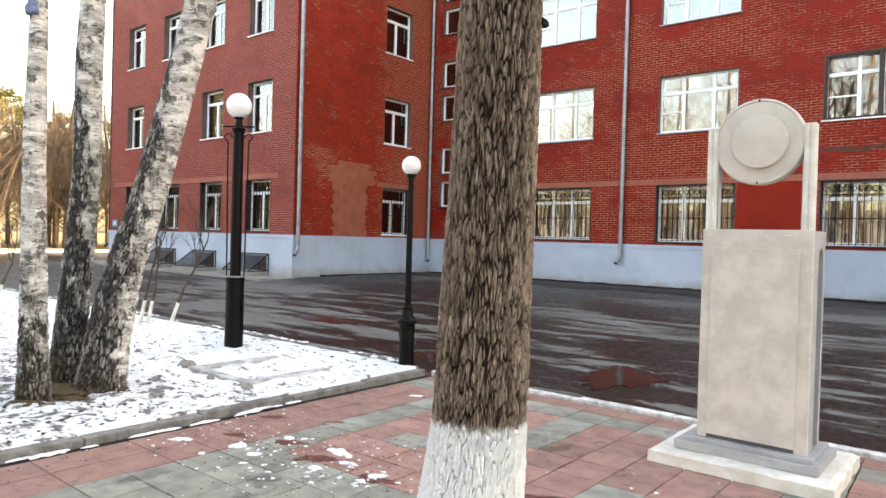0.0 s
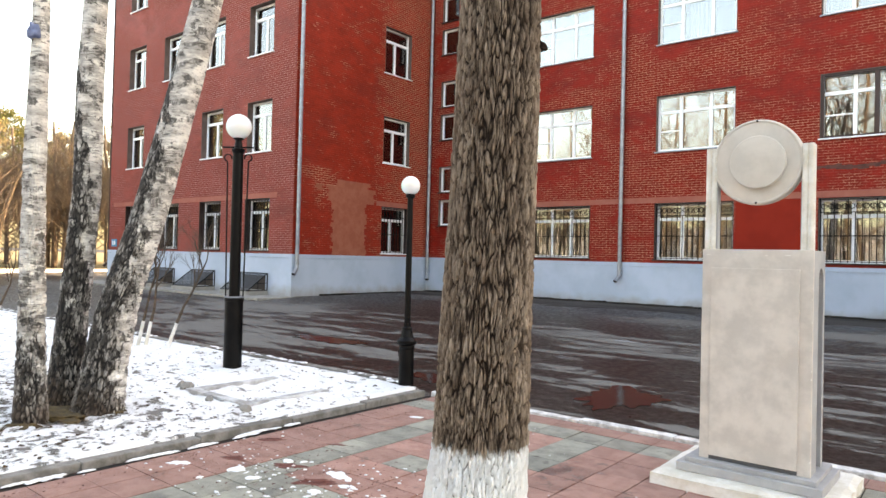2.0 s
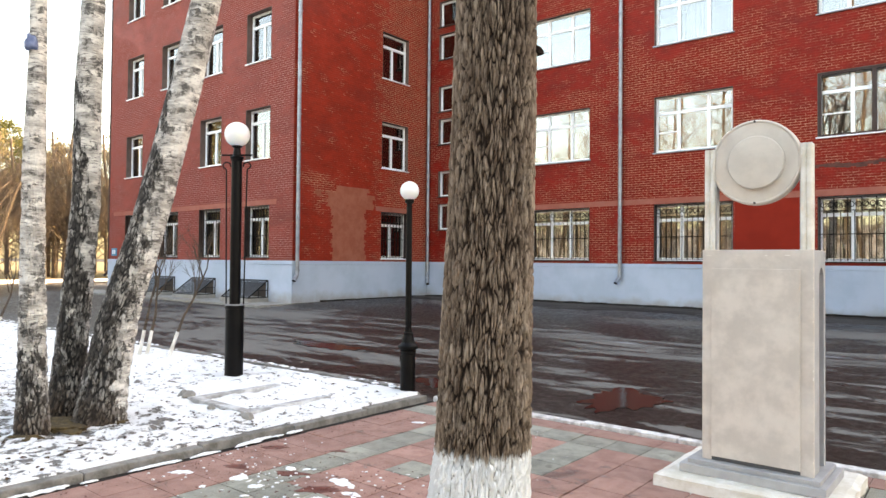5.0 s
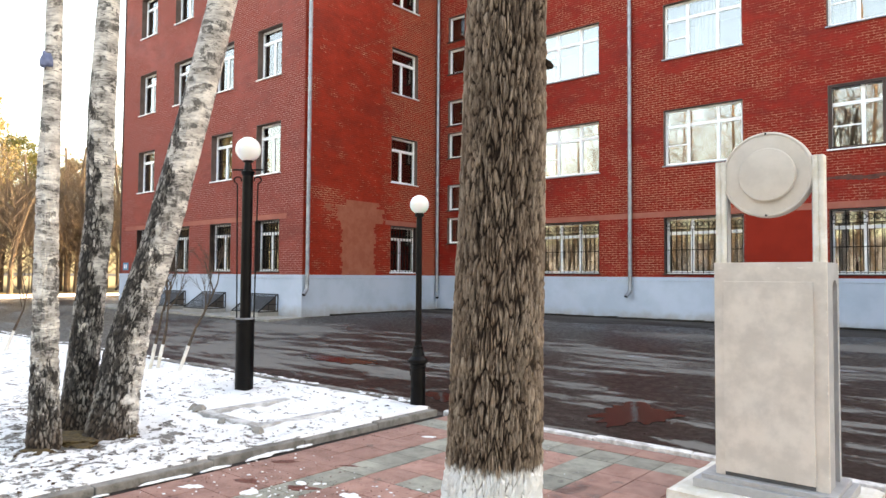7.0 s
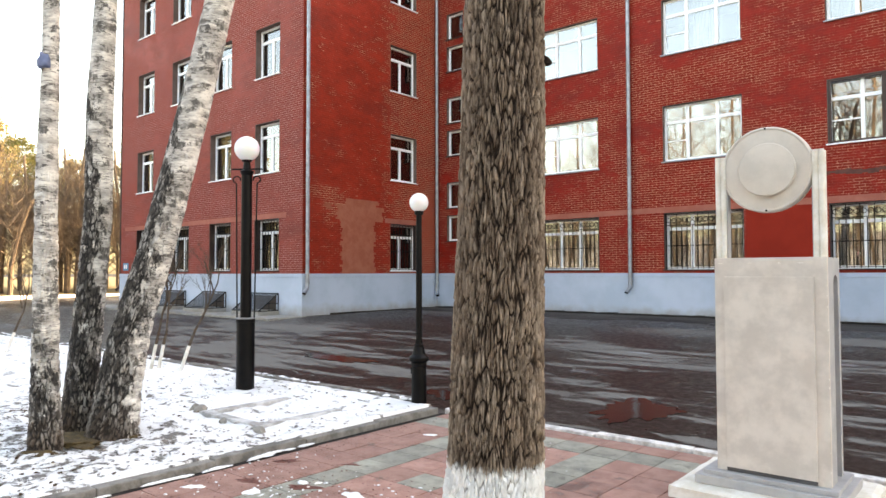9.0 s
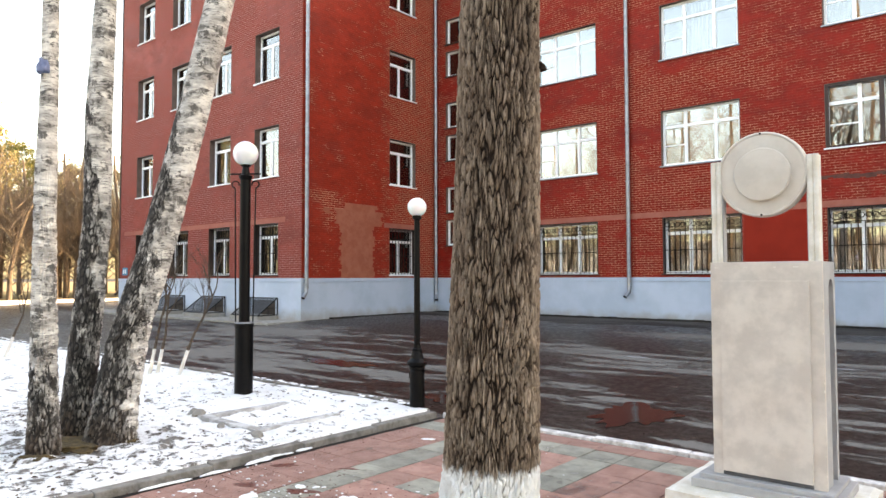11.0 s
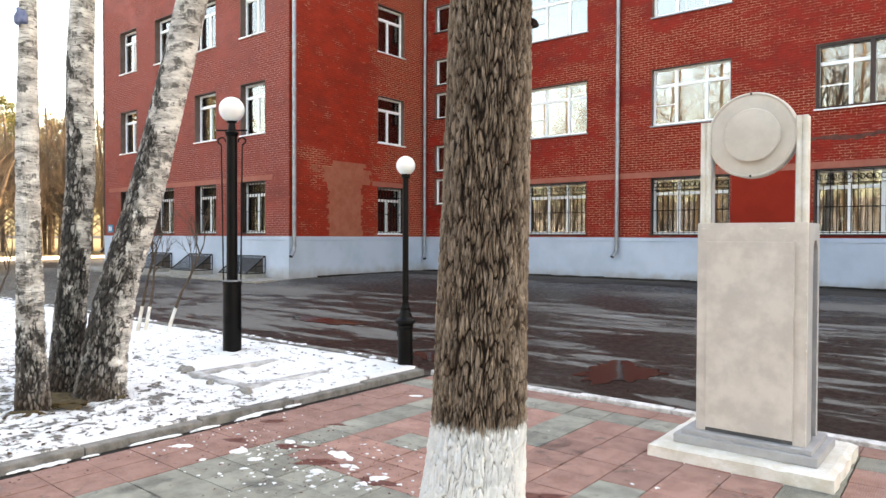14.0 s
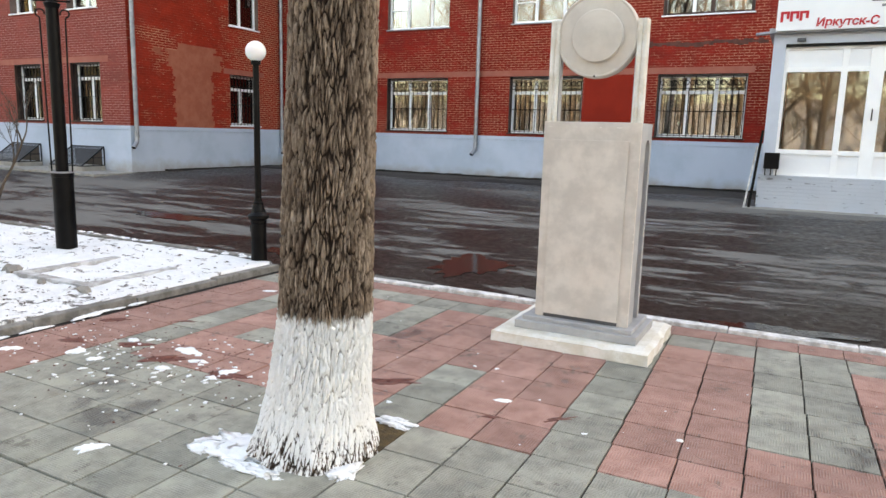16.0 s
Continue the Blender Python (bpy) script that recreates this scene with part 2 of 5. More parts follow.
def asphalt_material():
    """Old asphalt, wet in streaks along the road, dry and paler between."""
    m = Mat("wet worn asphalt", 0.5, 0.0, 0.13)
    p = m.pos()
    streak = m.noise(m.scaled(p, (0.46, 2.5, 1)), 1.0, 10, 0.76, 0.6)
    broad = m.noise(m.scaled(p, (0.10, 0.32, 1)), 1.0, 3, 0.5)
    fine, grit = m.noise(p, 9.0, 5, 0.7), m.noise(p, 90.0, 2)
    wet = m.math("ADD", m.math("MULTIPLY", streak, 0.52), m.math("ADD", m.math("MULTIPLY", broad, 0.40), m.math("MULTIPLY", fine, 0.10)))
    dry = m.math("MULTIPLY", m.step(wet, 0.523, 0.540), m.step(m.noise(m.scaled(p, (1.2, 9.0, 1)), 1.0, 5, 0.7), 0.30, 0.44))
    # uneven dark band along the wall: wet patches plus its foot shadow, as colour
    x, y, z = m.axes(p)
    foot_band = m.step(m.math("ADD", y, m.math("MULTIPLY", m.noise(m.scaled(p, (0.4, 1.1, 1)), 1.0, 8, 0.75), 5.0)), 20.5, 20.8)
    dry = m.math("MULTIPLY", dry, m.math("SUBTRACT", 1.0, m.math("MULTIPLY", foot_band, 0.65)))
    dark = m.mix(fine, (0.009, 0.006, 0.005), (0.032, 0.021, 0.016))
    pale = m.mix(grit, (0.115, 0.106, 0.095), (0.205, 0.192, 0.177))
    frost = m.step(m.noise(m.scaled(p, (0.5, 2.6, 1)), 1.0, 5, 0.7), 0.63, 0.72)
    color = m.mix(m.math("MULTIPLY", frost, 0.7), m.mix(dry, dark, pale), (0.30, 0.30, 0.31))
    rough = m.mixf(dry, m.math("MAXIMUM", m.step(fine, 0.3, 0.7, 0.26, 0.55), m.math("MULTIPLY", foot_band, 0.7)), 0.92)
    height = m.math("ADD", m.math("MULTIPLY", grit, 0.3), m.math("MULTIPLY", dry, 0.6))
    return m.done(color, rough, m.bump(height, 0.004))


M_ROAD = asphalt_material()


def puddle_material():
    m = Mat("puddle water", 0.07)
    return m.done(m.mix(m.noise(m.pos(), 4), (0.018, 0.013, 0.012), (0.03, 0.022, 0.02)), None, m.bump(m.noise(m.pos(), 9, 3), 0.006, 0.3))


M_PUDDLE = puddle_material()


def snow_material():
    """Thin trodden snow with leaf litter and soil showing through in scraps."""
    m = Mat("thin snow", 0.75)
    p = m.pos()
    x, y, z = m.axes(p)
    broad, mid, fine = m.noise(p, 0.55, 4), m.noise(m.scaled(p, (1, 1, 0.2)), 5.0, 6, 0.72), m.noise(p, 38.0, 4)
    near = m.step(m.math("ADD", y, m.math("MULTIPLY", m.noise(p, 0.4, 2), 3.0)), 2.2, 5.6, 0.10, 0.015)
    bare = m.step(m.math("ADD", m.math("ADD", mid, near), m.math("MULTIPLY", broad, 0.24)), 0.708, 0.765)
    litter = m.mix(m.step(fine, 0.4, 0.6), (0.02, 0.015, 0.012), (0.11, 0.08, 0.05))
    white = m.mix(m.step(mid, 0.3, 0.6), (0.78, 0.79, 0.80), (0.86, 0.86, 0.86))
    grey = m.math("MULTIPLY", m.step(m.noise(p, 2.2, 5, 0.7), 0.5, 0.7), 0.18)
    color = m.mix(m.math("MULTIPLY", bare, 0.85), m.mix(grey, white, (0.55, 0.54, 0.53)), litter)
    height = m.math("SUBTRACT", m.math("ADD", m.math("MULTIPLY", mid, 0.7), m.math("MULTIPLY", fine, 0.25)), m.math("MULTIPLY", bare, 0.35))
    return m.done(color, None, m.bump(height, 0.06))


M_SNOW = snow_material()
M_SNOWLUMP = plain("clean snow", (0.86, 0.87, 0.88), (0.76, 0.78, 0.8), 0.7, 0, 12, 60, 0.008)


def tile_material(name, c1, c2):
    """Pressed concrete paving slab with a faint basket of ribs, worn and stained."""
    m = Mat(name, 0.8)
    p, q = m.pos(), m.local()
    x, y, z = m.axes(q)
    u, v = m.math("MULTIPLY_ADD", x, 11.43), m.math("MULTIPLY_ADD", y, 11.43)
    for s in (u, v):
        s.node.inputs[2].default_value = 10.0
    odd = m.math("MODULO", m.math("ADD", m.math("FLOOR", u), m.math("FLOOR", v)), 2.0)
    ribs = m.math("SINE", m.math("MULTIPLY", m.mixf(odd, u, v), 37.7))
    stain, mid, fine = m.noise(p, 0.9, 5, 0.65), m.noise(p, 5.0, 5, 0.65), m.noise(p, 70.0, 3)
    base = m.mix(m.step(mid, 0.35, 0.68), c1, c2)
    tone = m.node("ShaderNodeHueSaturation")
    m.put(tone.inputs["Value"], m.math("MULTIPLY_ADD", m.chance(), 0.34))
    tone.inputs["Value"].links[0].from_node.inputs[2].default_value = 0.82
    m.put(tone.inputs["Color"], base)
    wet = m.step(m.math("ADD", m.math("MULTIPLY", stain, 0.6), m.math("MULTIPLY", mid, 0.4)), 0.568, 0.60)
    color = m.mix(m.math("MULTIPLY", wet, 0.55), tone.outputs[0], tuple(c * 0.25 for c in c2))
    color = m.mix(m.math("MULTIPLY", m.step(fine, 0.55, 0.75), 0.25), color, (0.42, 0.40, 0.38))
    smear = m.step(m.noise(p, 3.4, 8, 0.8), 0.58, 0.63)
    color = m.mix(m.math("MULTIPLY", smear, 0.6), color, (0.085, 0.075, 0.065))
    color = m.mix(m.step(ribs, 0.2, 0.9, 0.0, 0.17), color, (0.52, 0.50, 0.47))
    worn = m.step(stain, 0.4, 0.55, 0.45, 1.0)
    height = m.math("ADD", m.math("MULTIPLY", m.math("MULTIPLY", ribs, 0.5), worn), m.math("MULTIPLY", fine, 0.6))
    return m.done(color, m.mixf(wet, 0.8, 0.35), m.bump(height, 0.0036))


M_TILERED = tile_material("red paving slab", (0.40, 0.215, 0.172), (0.285, 0.138, 0.108))
M_TILEGREY = tile_material("grey paving slab", (0.318, 0.312, 0.258), (0.20, 0.197, 0.166))
M_JOINT = plain("sandy joint", (0.028, 0.024, 0.020), (0.010, 0.009, 0.008), 0.95, 0, 6, 60, 0.004)


def poplar_bark_material():
    m = Mat("fissured bark, limewashed low down", 0.9, 0.0, 0.1)
    p = m.pos()
    x, y, z = m.axes(p)
    long = m.noise(m.scaled(p, (1, 1, 0.14)), 38.0, 8, 0.78)
    fine, mid = m.noise(p, 120.0, 3), m.noise(m.scaled(p, (1, 1, 0.4)), 7.0, 4)
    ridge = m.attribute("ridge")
    # ridges pale; fissures coloured dark by crack depth, as shade and inner bark
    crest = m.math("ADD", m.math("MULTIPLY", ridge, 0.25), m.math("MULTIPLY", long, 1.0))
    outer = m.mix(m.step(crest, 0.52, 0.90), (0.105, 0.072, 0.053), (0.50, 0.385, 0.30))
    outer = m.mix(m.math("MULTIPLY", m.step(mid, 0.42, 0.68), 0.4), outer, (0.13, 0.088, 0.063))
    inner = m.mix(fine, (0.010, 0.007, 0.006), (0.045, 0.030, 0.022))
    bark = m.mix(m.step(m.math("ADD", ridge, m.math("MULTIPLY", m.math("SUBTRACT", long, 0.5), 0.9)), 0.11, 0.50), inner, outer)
    edge = m.math("ADD", z, m.math("MULTIPLY", m.math("SUBTRACT", long, 0.5), 0.22))
    lime = m.step(edge, 0.715, 0.755, 1.0, 0.0)
    low = m.step(m.math("ADD", z, m.math("MULTIPLY", m.math("SUBTRACT", mid, 0.5), 0.3)), 0.02, 0.24, 0.32, 0.0)
    cover = m.math("ADD", m.math("MULTIPLY", ridge, 0.55), m.math("MULTIPLY", m.noise(m.scaled(p, (1, 1, 0.25)), 95, 5, 0.75), 1.0))
    thin = m.step(m.math("SUBTRACT", cover, low), 0.33, 0.54)
    # limewash colour greyed in the cracks to hold their shade
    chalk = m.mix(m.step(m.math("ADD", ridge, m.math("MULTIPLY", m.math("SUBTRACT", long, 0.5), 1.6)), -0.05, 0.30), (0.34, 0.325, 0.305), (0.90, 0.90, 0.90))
    color = m.mix(m.math("MULTIPLY", lime, thin), bark, m.mix(m.math("MULTIPLY", fine, 0.3), chalk, (0.66, 0.65, 0.63)))
    # a smear of green paint on the flank
    side = m.math("MULTIPLY", m.step(x, -1.305, -1.265, 1.0, 0.0), m.math("MULTIPLY", m.step(z, 0.93, 0.98), m.step(z, 1.22, 1.35, 1.0, 0.0)))
    color = m.mix(m.math("MULTIPLY", side, m.step(long, 0.42, 0.55)), color, (0.01, 0.09, 0.055))
    return m.done(color, None, m.bump(m.math("ADD", long, m.math("MULTIPLY", fine, 0.4)), 0.011))


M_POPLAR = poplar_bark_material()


def birch_material(name, rough_top, side):
    """White peeling birch bark with scars; black furrowed bark below about rough_top metres, higher on the left-hand
    flank.
    """
    m = Mat(name, 0.75)
    p = m.pos()
    x, y, z = m.axes(p)
    ridge, flank = m.attribute("ridge"), m.attribute("flank")
    long = m.noise(m.scaled(p, (1, 1, 0.4)), 12.0, 6, 0.75)
    coarse = m.noise(m.scaled(p, (1, 1, 0.5)), 4.0, 5, 0.65)
    fine = m.noise(p, 70, 3)
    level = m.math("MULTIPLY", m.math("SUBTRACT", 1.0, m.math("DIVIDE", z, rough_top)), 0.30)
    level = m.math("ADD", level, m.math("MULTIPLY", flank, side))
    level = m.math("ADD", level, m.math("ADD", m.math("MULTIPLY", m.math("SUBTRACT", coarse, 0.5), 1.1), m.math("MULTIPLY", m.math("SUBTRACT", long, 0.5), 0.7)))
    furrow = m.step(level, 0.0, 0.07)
    # dark lens-shaped scars with a ragged rim
    scar = m.noise(m.scaled(p, (1, 1, 2.2)), 5.0, 6, 0.7, 0.3)
    scars = m.math("MULTIPLY", m.step(scar, 0.515, 0.56), m.step(long, 0.36, 0.56))
    dash = m.noise(m.scaled(p, (1, 1, 7.0)), 11.0, 4, 0.6)
    dashes = m.math("MULTIPLY", m.step(dash, 0.555, 0.60), m.step(coarse, 0.36, 0.52))
    peel = m.noise(m.scaled(p, (1, 1, 3.0)), 3.0, 6, 0.7)
    white = m.mix(m.step(peel, 0.38, 0.60), (0.80, 0.765, 0.71), (0.42, 0.39, 0.36))
    white = m.mix(m.math("MULTIPLY", dashes, 0.7), white, (0.12, 0.105, 0.095))
    white = m.mix(m.math("MULTIPLY", scars, 0.92), white, m.mix(fine, (0.03, 0.027, 0.025), (0.13, 0.12, 0.11)))
    plate = m.mix(m.step(m.noise(m.scaled(p, (1, 1, 0.6)), 8.0, 6, 0.75), 0.46, 0.60), (0.062, 0.055, 0.05), (0.40, 0.375, 0.345))
    # cracks between plates coloured black by depth, their shade included
    dark = m.mix(m.step(m.math("ADD", ridge, m.math("MULTIPLY", m.math("SUBTRACT", long, 0.5), 1.2)), 0.12, 0.66), (0.013, 0.011, 0.010), plate)
    brown = m.step(m.math("ADD", z, m.math("MULTIPLY", coarse, 0.5)), 0.25, 0.75, 0.75, 0.0)
    dark = m.mix(brown, dark, m.mix(ridge, (0.02, 0.014, 0.011), (0.12, 0.082, 0.06)))
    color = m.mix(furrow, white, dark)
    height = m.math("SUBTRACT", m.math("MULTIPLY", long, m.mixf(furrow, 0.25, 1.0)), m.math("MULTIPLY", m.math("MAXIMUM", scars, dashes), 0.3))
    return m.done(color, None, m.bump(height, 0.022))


M_DEADLEAF = plain("dead leaves", (0.10, 0.055, 0.025), (0.03, 0.018, 0.01), 0.9, 0, 30, 90, 0.001)
M_REDLEAF = plain("sodden red leaves", (0.13, 0.028, 0.018), (0.045, 0.016, 0.012), 0.6, 0, 25, 90, 0.001)
M_REDWET = plain("leaf-stained wet slab", (0.085, 0.022, 0.016), (0.19, 0.07, 0.052), 0.4, 0, 22, 80, 0.002)
M_BACKDROP = plain("grey backdrop plaster", (0.31, 0.325, 0.36), (0.24, 0.25, 0.28), 0.9, 0, 0.3, 4, 0.004)
M_TWIG = plain("brown twig", (0.10, 0.07, 0.05), (0.06, 0.045, 0.035), 0.85, 0, 10, 60, 0.002)
M_FARTRUNK = plain("pine trunk", (0.15, 0.10, 0.065), (0.09, 0.065, 0.045), 0.9, 0, 4, 20, 0.01)
M_PALETWIG = plain("pale bare twigs", (0.16, 0.125, 0.095), (0.095, 0.074, 0.056), 0.9, 0, 3, 20, 0.004)


def leaf_material(name, c1, c2):
    m = Mat(name, 0.7)
    lit = m.node("ShaderNodeBsdfTranslucent")
    color = m.mix(m.island(), c1, c2)
    m.put(lit.inputs[0], color)
    m.done(color)
    mixed = m.node("ShaderNodeMixShader")
    mixed.inputs[0].default_value = 0.5
    m.t.links.new(m.b.outputs[0], mixed.inputs[1])
    m.t.links.new(lit.outputs[0], mixed.inputs[2])
    m.t.links.new(mixed.outputs[0], m.t.nodes["Material Output"].inputs[0])
    return m.m


M_GOLD = leaf_material("golden larch needles", (0.30, 0.235, 0.12), (0.19, 0.175, 0.09))
M_GREEN = leaf_material("pine needles", (0.07, 0.09, 0.03), (0.14, 0.13, 0.04))
M_GRASS = plain("dry autumn grass", (0.25, 0.19, 0.09), (0.16, 0.13, 0.065), 0.95, 0, 0.3, 6, 0.03)


# ---- mesh helpers ----
def box(bm, x0, x1, y0, y1, z0, z1, bevel=0.0):
    made = bmesh.ops.create_cube(bm, size=1.0)["verts"]
    for v in made:
        v.co = Vector((x0 if v.co.x < 0 else x1, y0 if v.co.y < 0 else y1, z0 if v.co.z < 0 else z1))
    if bevel:
        edges = list({e for v in made for e in v.link_edges})
        bmesh.ops.bevel(bm, geom=edges, offset=bevel, segments=2, profile=0.6, affect="EDGES")


def tube(bm, p0, p1, r0, r1=None, seg=10):
    p0, p1, r1 = Vector(p0), Vector(p1), r0 if r1 is None else r1
    turn = (p1 - p0).to_track_quat("Z", "Y").to_matrix()
    rings = []
    for p, r in ((p0, r0), (p1, r1)):
        rings.append([bm.verts.new(p + turn @ Vector((r * math.cos(k * math.tau / seg), r * math.sin(k * math.tau / seg), 0))) for k in range(seg)])
    for k in range(seg):
        bm.faces.new((rings[0][k], rings[0][(k + 1) % seg], rings[1][(k + 1) % seg], rings[1][k]))
    bm.faces.new(rings[0][::-1])
    bm.faces.new(rings[1])


def rod(bm, points, r, seg=8):
    for p, q in zip(points, points[1:]):
        tube(bm, p, q, r, r, seg)


def lathe(bm, profile, seg=32, at=(0, 0, 0), axis="z"):
    """Turns a profile of (radius, height) round an axis: z upwards, or y towards -y."""
    rings = []
    for r, h in profile:
        ring = []
        for k in range(seg):
            a = k * math.tau / seg
            c = (r * math.cos(a), r * math.sin(a), h) if axis == "z" else (r * math.cos(a), -h, r * math.sin(a))
            ring.append(bm.verts.new(Vector(at) + Vector(c)))
        rings.append(ring)
    for a, b in zip(rings, rings[1:]):
        for k in range(seg):
            bm.faces.new((a[k], a[(k + 1) % seg], b[(k + 1) % seg], b[k]))
    bm.faces.new(rings[0][::-1])
    bm.faces.new(rings[-1])


def mesh_of(name, bm, material, smooth=False):
    bmesh.ops.recalc_face_normals(bm, faces=bm.faces)
    data = bpy.data.meshes.new(name)
    bm.to_mesh(data)
    bm.free()
    data.materials.append(material)
    if smooth:
        for f in data.polygons:
            f.use_smooth = True
    return data


def part(name, bm, material, parent, label="", smooth=False):
    ob = new(name, mesh_of(name, bm, material, smooth))
    ob.parent = parent
    return tagged(ob, label)


def thing(name, label, category, at=(0, 0, 0), group="", kind=""):
    ob = new(name)
    ob.location = at
    return tagged(ob, label, category, group, kind)


def single(name, bm, material, label, category, group="", kind="", smooth=False):
    return tagged(new(name, mesh_of(name, bm, material, smooth)), label, category, group, kind)


def raw(name, verts, faces, material, smooth=False):
    data = bpy.data.meshes.new(name)
    data.from_pydata(verts, [], faces)
    data.materials.append(material)
    data.update()
    if smooth:
        for f in data.polygons:
            f.use_smooth = True
    return data


def blob(bm, at, size, seed, flat=0.5, sub=2):
    """An uneven lump lying on the ground."""
    made = bmesh.ops.create_icosphere(bm, subdivisions=sub, radius=1.0)["verts"]
    for v in made:
        k = 1 + 0.55 * noise.noise(v.co * 1.7 + Vector((seed, 0, 0))) + 0.25 * noise.noise(v.co * 4.1 + Vector((0, seed, 0)))
        v.co = Vector(at) + Vector((v.co.x * size * k, v.co.y * size * k * 0.85, max(v.co.z, -0.15) * size * flat * k))


# ---- ground ----
def ground_height(x, y):
    if y <= 5.9:
        return -0.11
    if y <= 13.8:
        return -0.11 + (y - 5.9) / 7.9 * 0.35
    return min(0.24 + (y - 13.8) * 0.008, 0.30)


xs = sorted({-2500, -800, -300, -120, *range(-80, 41, 2), 80, 300, 800, 2500})
ys = sorted({-2500, -800, -300, -120, -60, -40, -30, -20, *[k * 0.5 - 12 for k in range(0, 80)], 40, 60, 120, 300, 800, 2500})
verts = [(x, y, ground_height(x, y) + (0.012 * noise.noise(Vector((x * 0.3, y * 0.5, 0))) if 6 < y < 20 and -40 < x < 20 else 0)) for y in ys for x in xs]
w = len(xs)
faces = [(j * w + i, j * w + i + 1, (j + 1) * w + i + 1, (j + 1) * w + i) for j in range(len(ys) - 1) for i in range(w - 1)]
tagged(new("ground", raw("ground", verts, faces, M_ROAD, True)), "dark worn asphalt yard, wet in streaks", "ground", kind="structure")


def puddle(at, a, b, seed, grow=1.0):
    """A shallow pool with a ragged outline."""
    bm = bmesh.new()
    ring = []
    for k in range(96):
        t = k * math.tau / 96
        c, s = math.cos(t), math.sin(t)
        r = 1 + 0.55 * noise.noise(Vector((c * 1.3 + seed, s * 1.3, 0))) + 0.45 * noise.noise(Vector((c * 4 + seed, s * 4, 3))) + 0.12 * noise.noise(Vector((c * 11, s * 11, seed)))
        x, y = at[0] + a * c * r, at[1] + b * s * r
        ring.append(bm.verts.new((x, y, ground_height(x, y) + 0.013)))
    low = [bm.verts.new(v.co - Vector((0, 0, 0.03))) for v in ring]
    bm.faces.new(ring)
    for k in range(96):
        bm.faces.new((low[k], low[(k + 1) % 96], ring[(k + 1) % 96], ring[k]))
    single("puddle", bm, M_PUDDLE, "shallow dark puddle on the asphalt mirroring red brick", "puddle", "puddles on the road", "structure")


for px, py, a, b, seed in ((-2.75, 7.4, 0.46, 0.6, 1), (-5.3, 6.9, 0.5, 0.3, 2.3), (1.0, 6.35, 0.6, 0.16, 5.1), (-9.3, 8.3, 0.9, 0.25, 6.2)):
    puddle((px, py), a, b, seed)

# the far side: dry grass under the wood, with a snowy verge
bm = bmesh.new()
box(bm, -300, -43.5, -60, 160, 0.2, 0.36)
single("verge", bm, M_GRASS, "dry golden grass under the trees", "grass", kind="structure")
bm = bmesh.new()
box(bm, -43.5, -42.3, -60, 60, 0.2, 0.42)
single("snow_bank", bm, M_SNOWLUMP, "low bank of old snow along the yard", "snow", kind="structure")


def snow_height(x, y):
    if x > -4.535 or y > 5.615:
        return 0.02
    h = 0.04 * noise.noise(Vector((x * 0.6, y * 0.6, 2))) + 0.04 * noise.noise(Vector((x * 2.6, y * 2.6, 5))) + 0.022 * noise.noise(Vector((x * 8, y * 8, 1)))
    rim = max(0.0, min(1.0, min(-4.56 - x, 5.6 - y) / 0.35))
    return 0.058 + h * (0.3 + 0.65 * max(rim, 0)) + (0.03 * max(0, 1 - rim) if y > 4.6 else 0)


sx = [-4.53, -4.537] + [-4.56 - k * 0.05 for k in range(0, 120)] + [-10.6 - k * 0.25 for k in range(0, 50)] + [-24 - 3 * k for k in range(8)]
sy = [5.62 - k * 0.05 for k in range(0, 125)] + [-0.7 - k * 0.6 for k in range(0, 20)]
verts = [(x, y, snow_height(x, y)) for y in sy for x in sx]
w = len(sx)
faces = [(j * w + i, (j + 1) * w + i, (j + 1) * w + i + 1, j * w + i + 1) for j in range(len(sy) - 1) for i in range(w - 1)]
tagged(new("snow", raw("snow", verts, [f[::-1] for f in faces], M_SNOW, True)), "thin trodden snow over a planting bed with dead leaves showing", "snow", kind="structure")


# ---- kerbs ----
def kerb_run(name, x0, x1, y0, y1, z0, z1, along, length, material, label, seed):
    """A row of kerb stones with small gaps, each a little off."""
    rng = random.Random(seed)
    top = thing(name, label, "kerb", kind="structure")
    a, end = (x0, x1) if along == "x" else (y0, y1)
    while a < end - 0.05:
        b = min(a + length, end)
        dz, dy = rng.uniform(-0.008, 0.008), rng.uniform(-0.008, 0.008)
        bm = bmesh.new()
        if along == "x":
            box(bm, a + 0.004, b - 0.004, y0 + dy, y1 + dy, z0, z1 + dz, 0.012)
        else:
            box(bm, x0 + dy, x1 + dy, a + 0.004, b - 0.004, z0, z1 + dz, 0.012)
        part("kerb_stone", bm, material, top)
        a = b
    return top


kerb_run("kerb_1", -4.56, -4.43, -6.4, 5.64, -0.1, 0.052, "y", 1.0, M_KERB, "weathered concrete kerb between paving and snow", 1)
kerb_run("kerb_2", -4.4, 6.6, 5.66, 5.78, -0.14, 0.035, "x", 1.0, M_KERBWHITE, "low whitewashed kerb along the road", 2)
kerb_run("kerb_3", -30.4, -4.9, 5.68, 5.82, -0.14, 0.085, "x", 1.0, M_KERB, "concrete kerb along the road, snowy on top", 3)


# ---- the building ----
STOREY = 3.485
SILLS = [1.78 + STOREY * k for k in range(4)]
PLINTH, ROOF = 1.67, 15.6
FRONT_Y, SIDE_X, MAIN_Y = 13.8, -17.45, 20.74


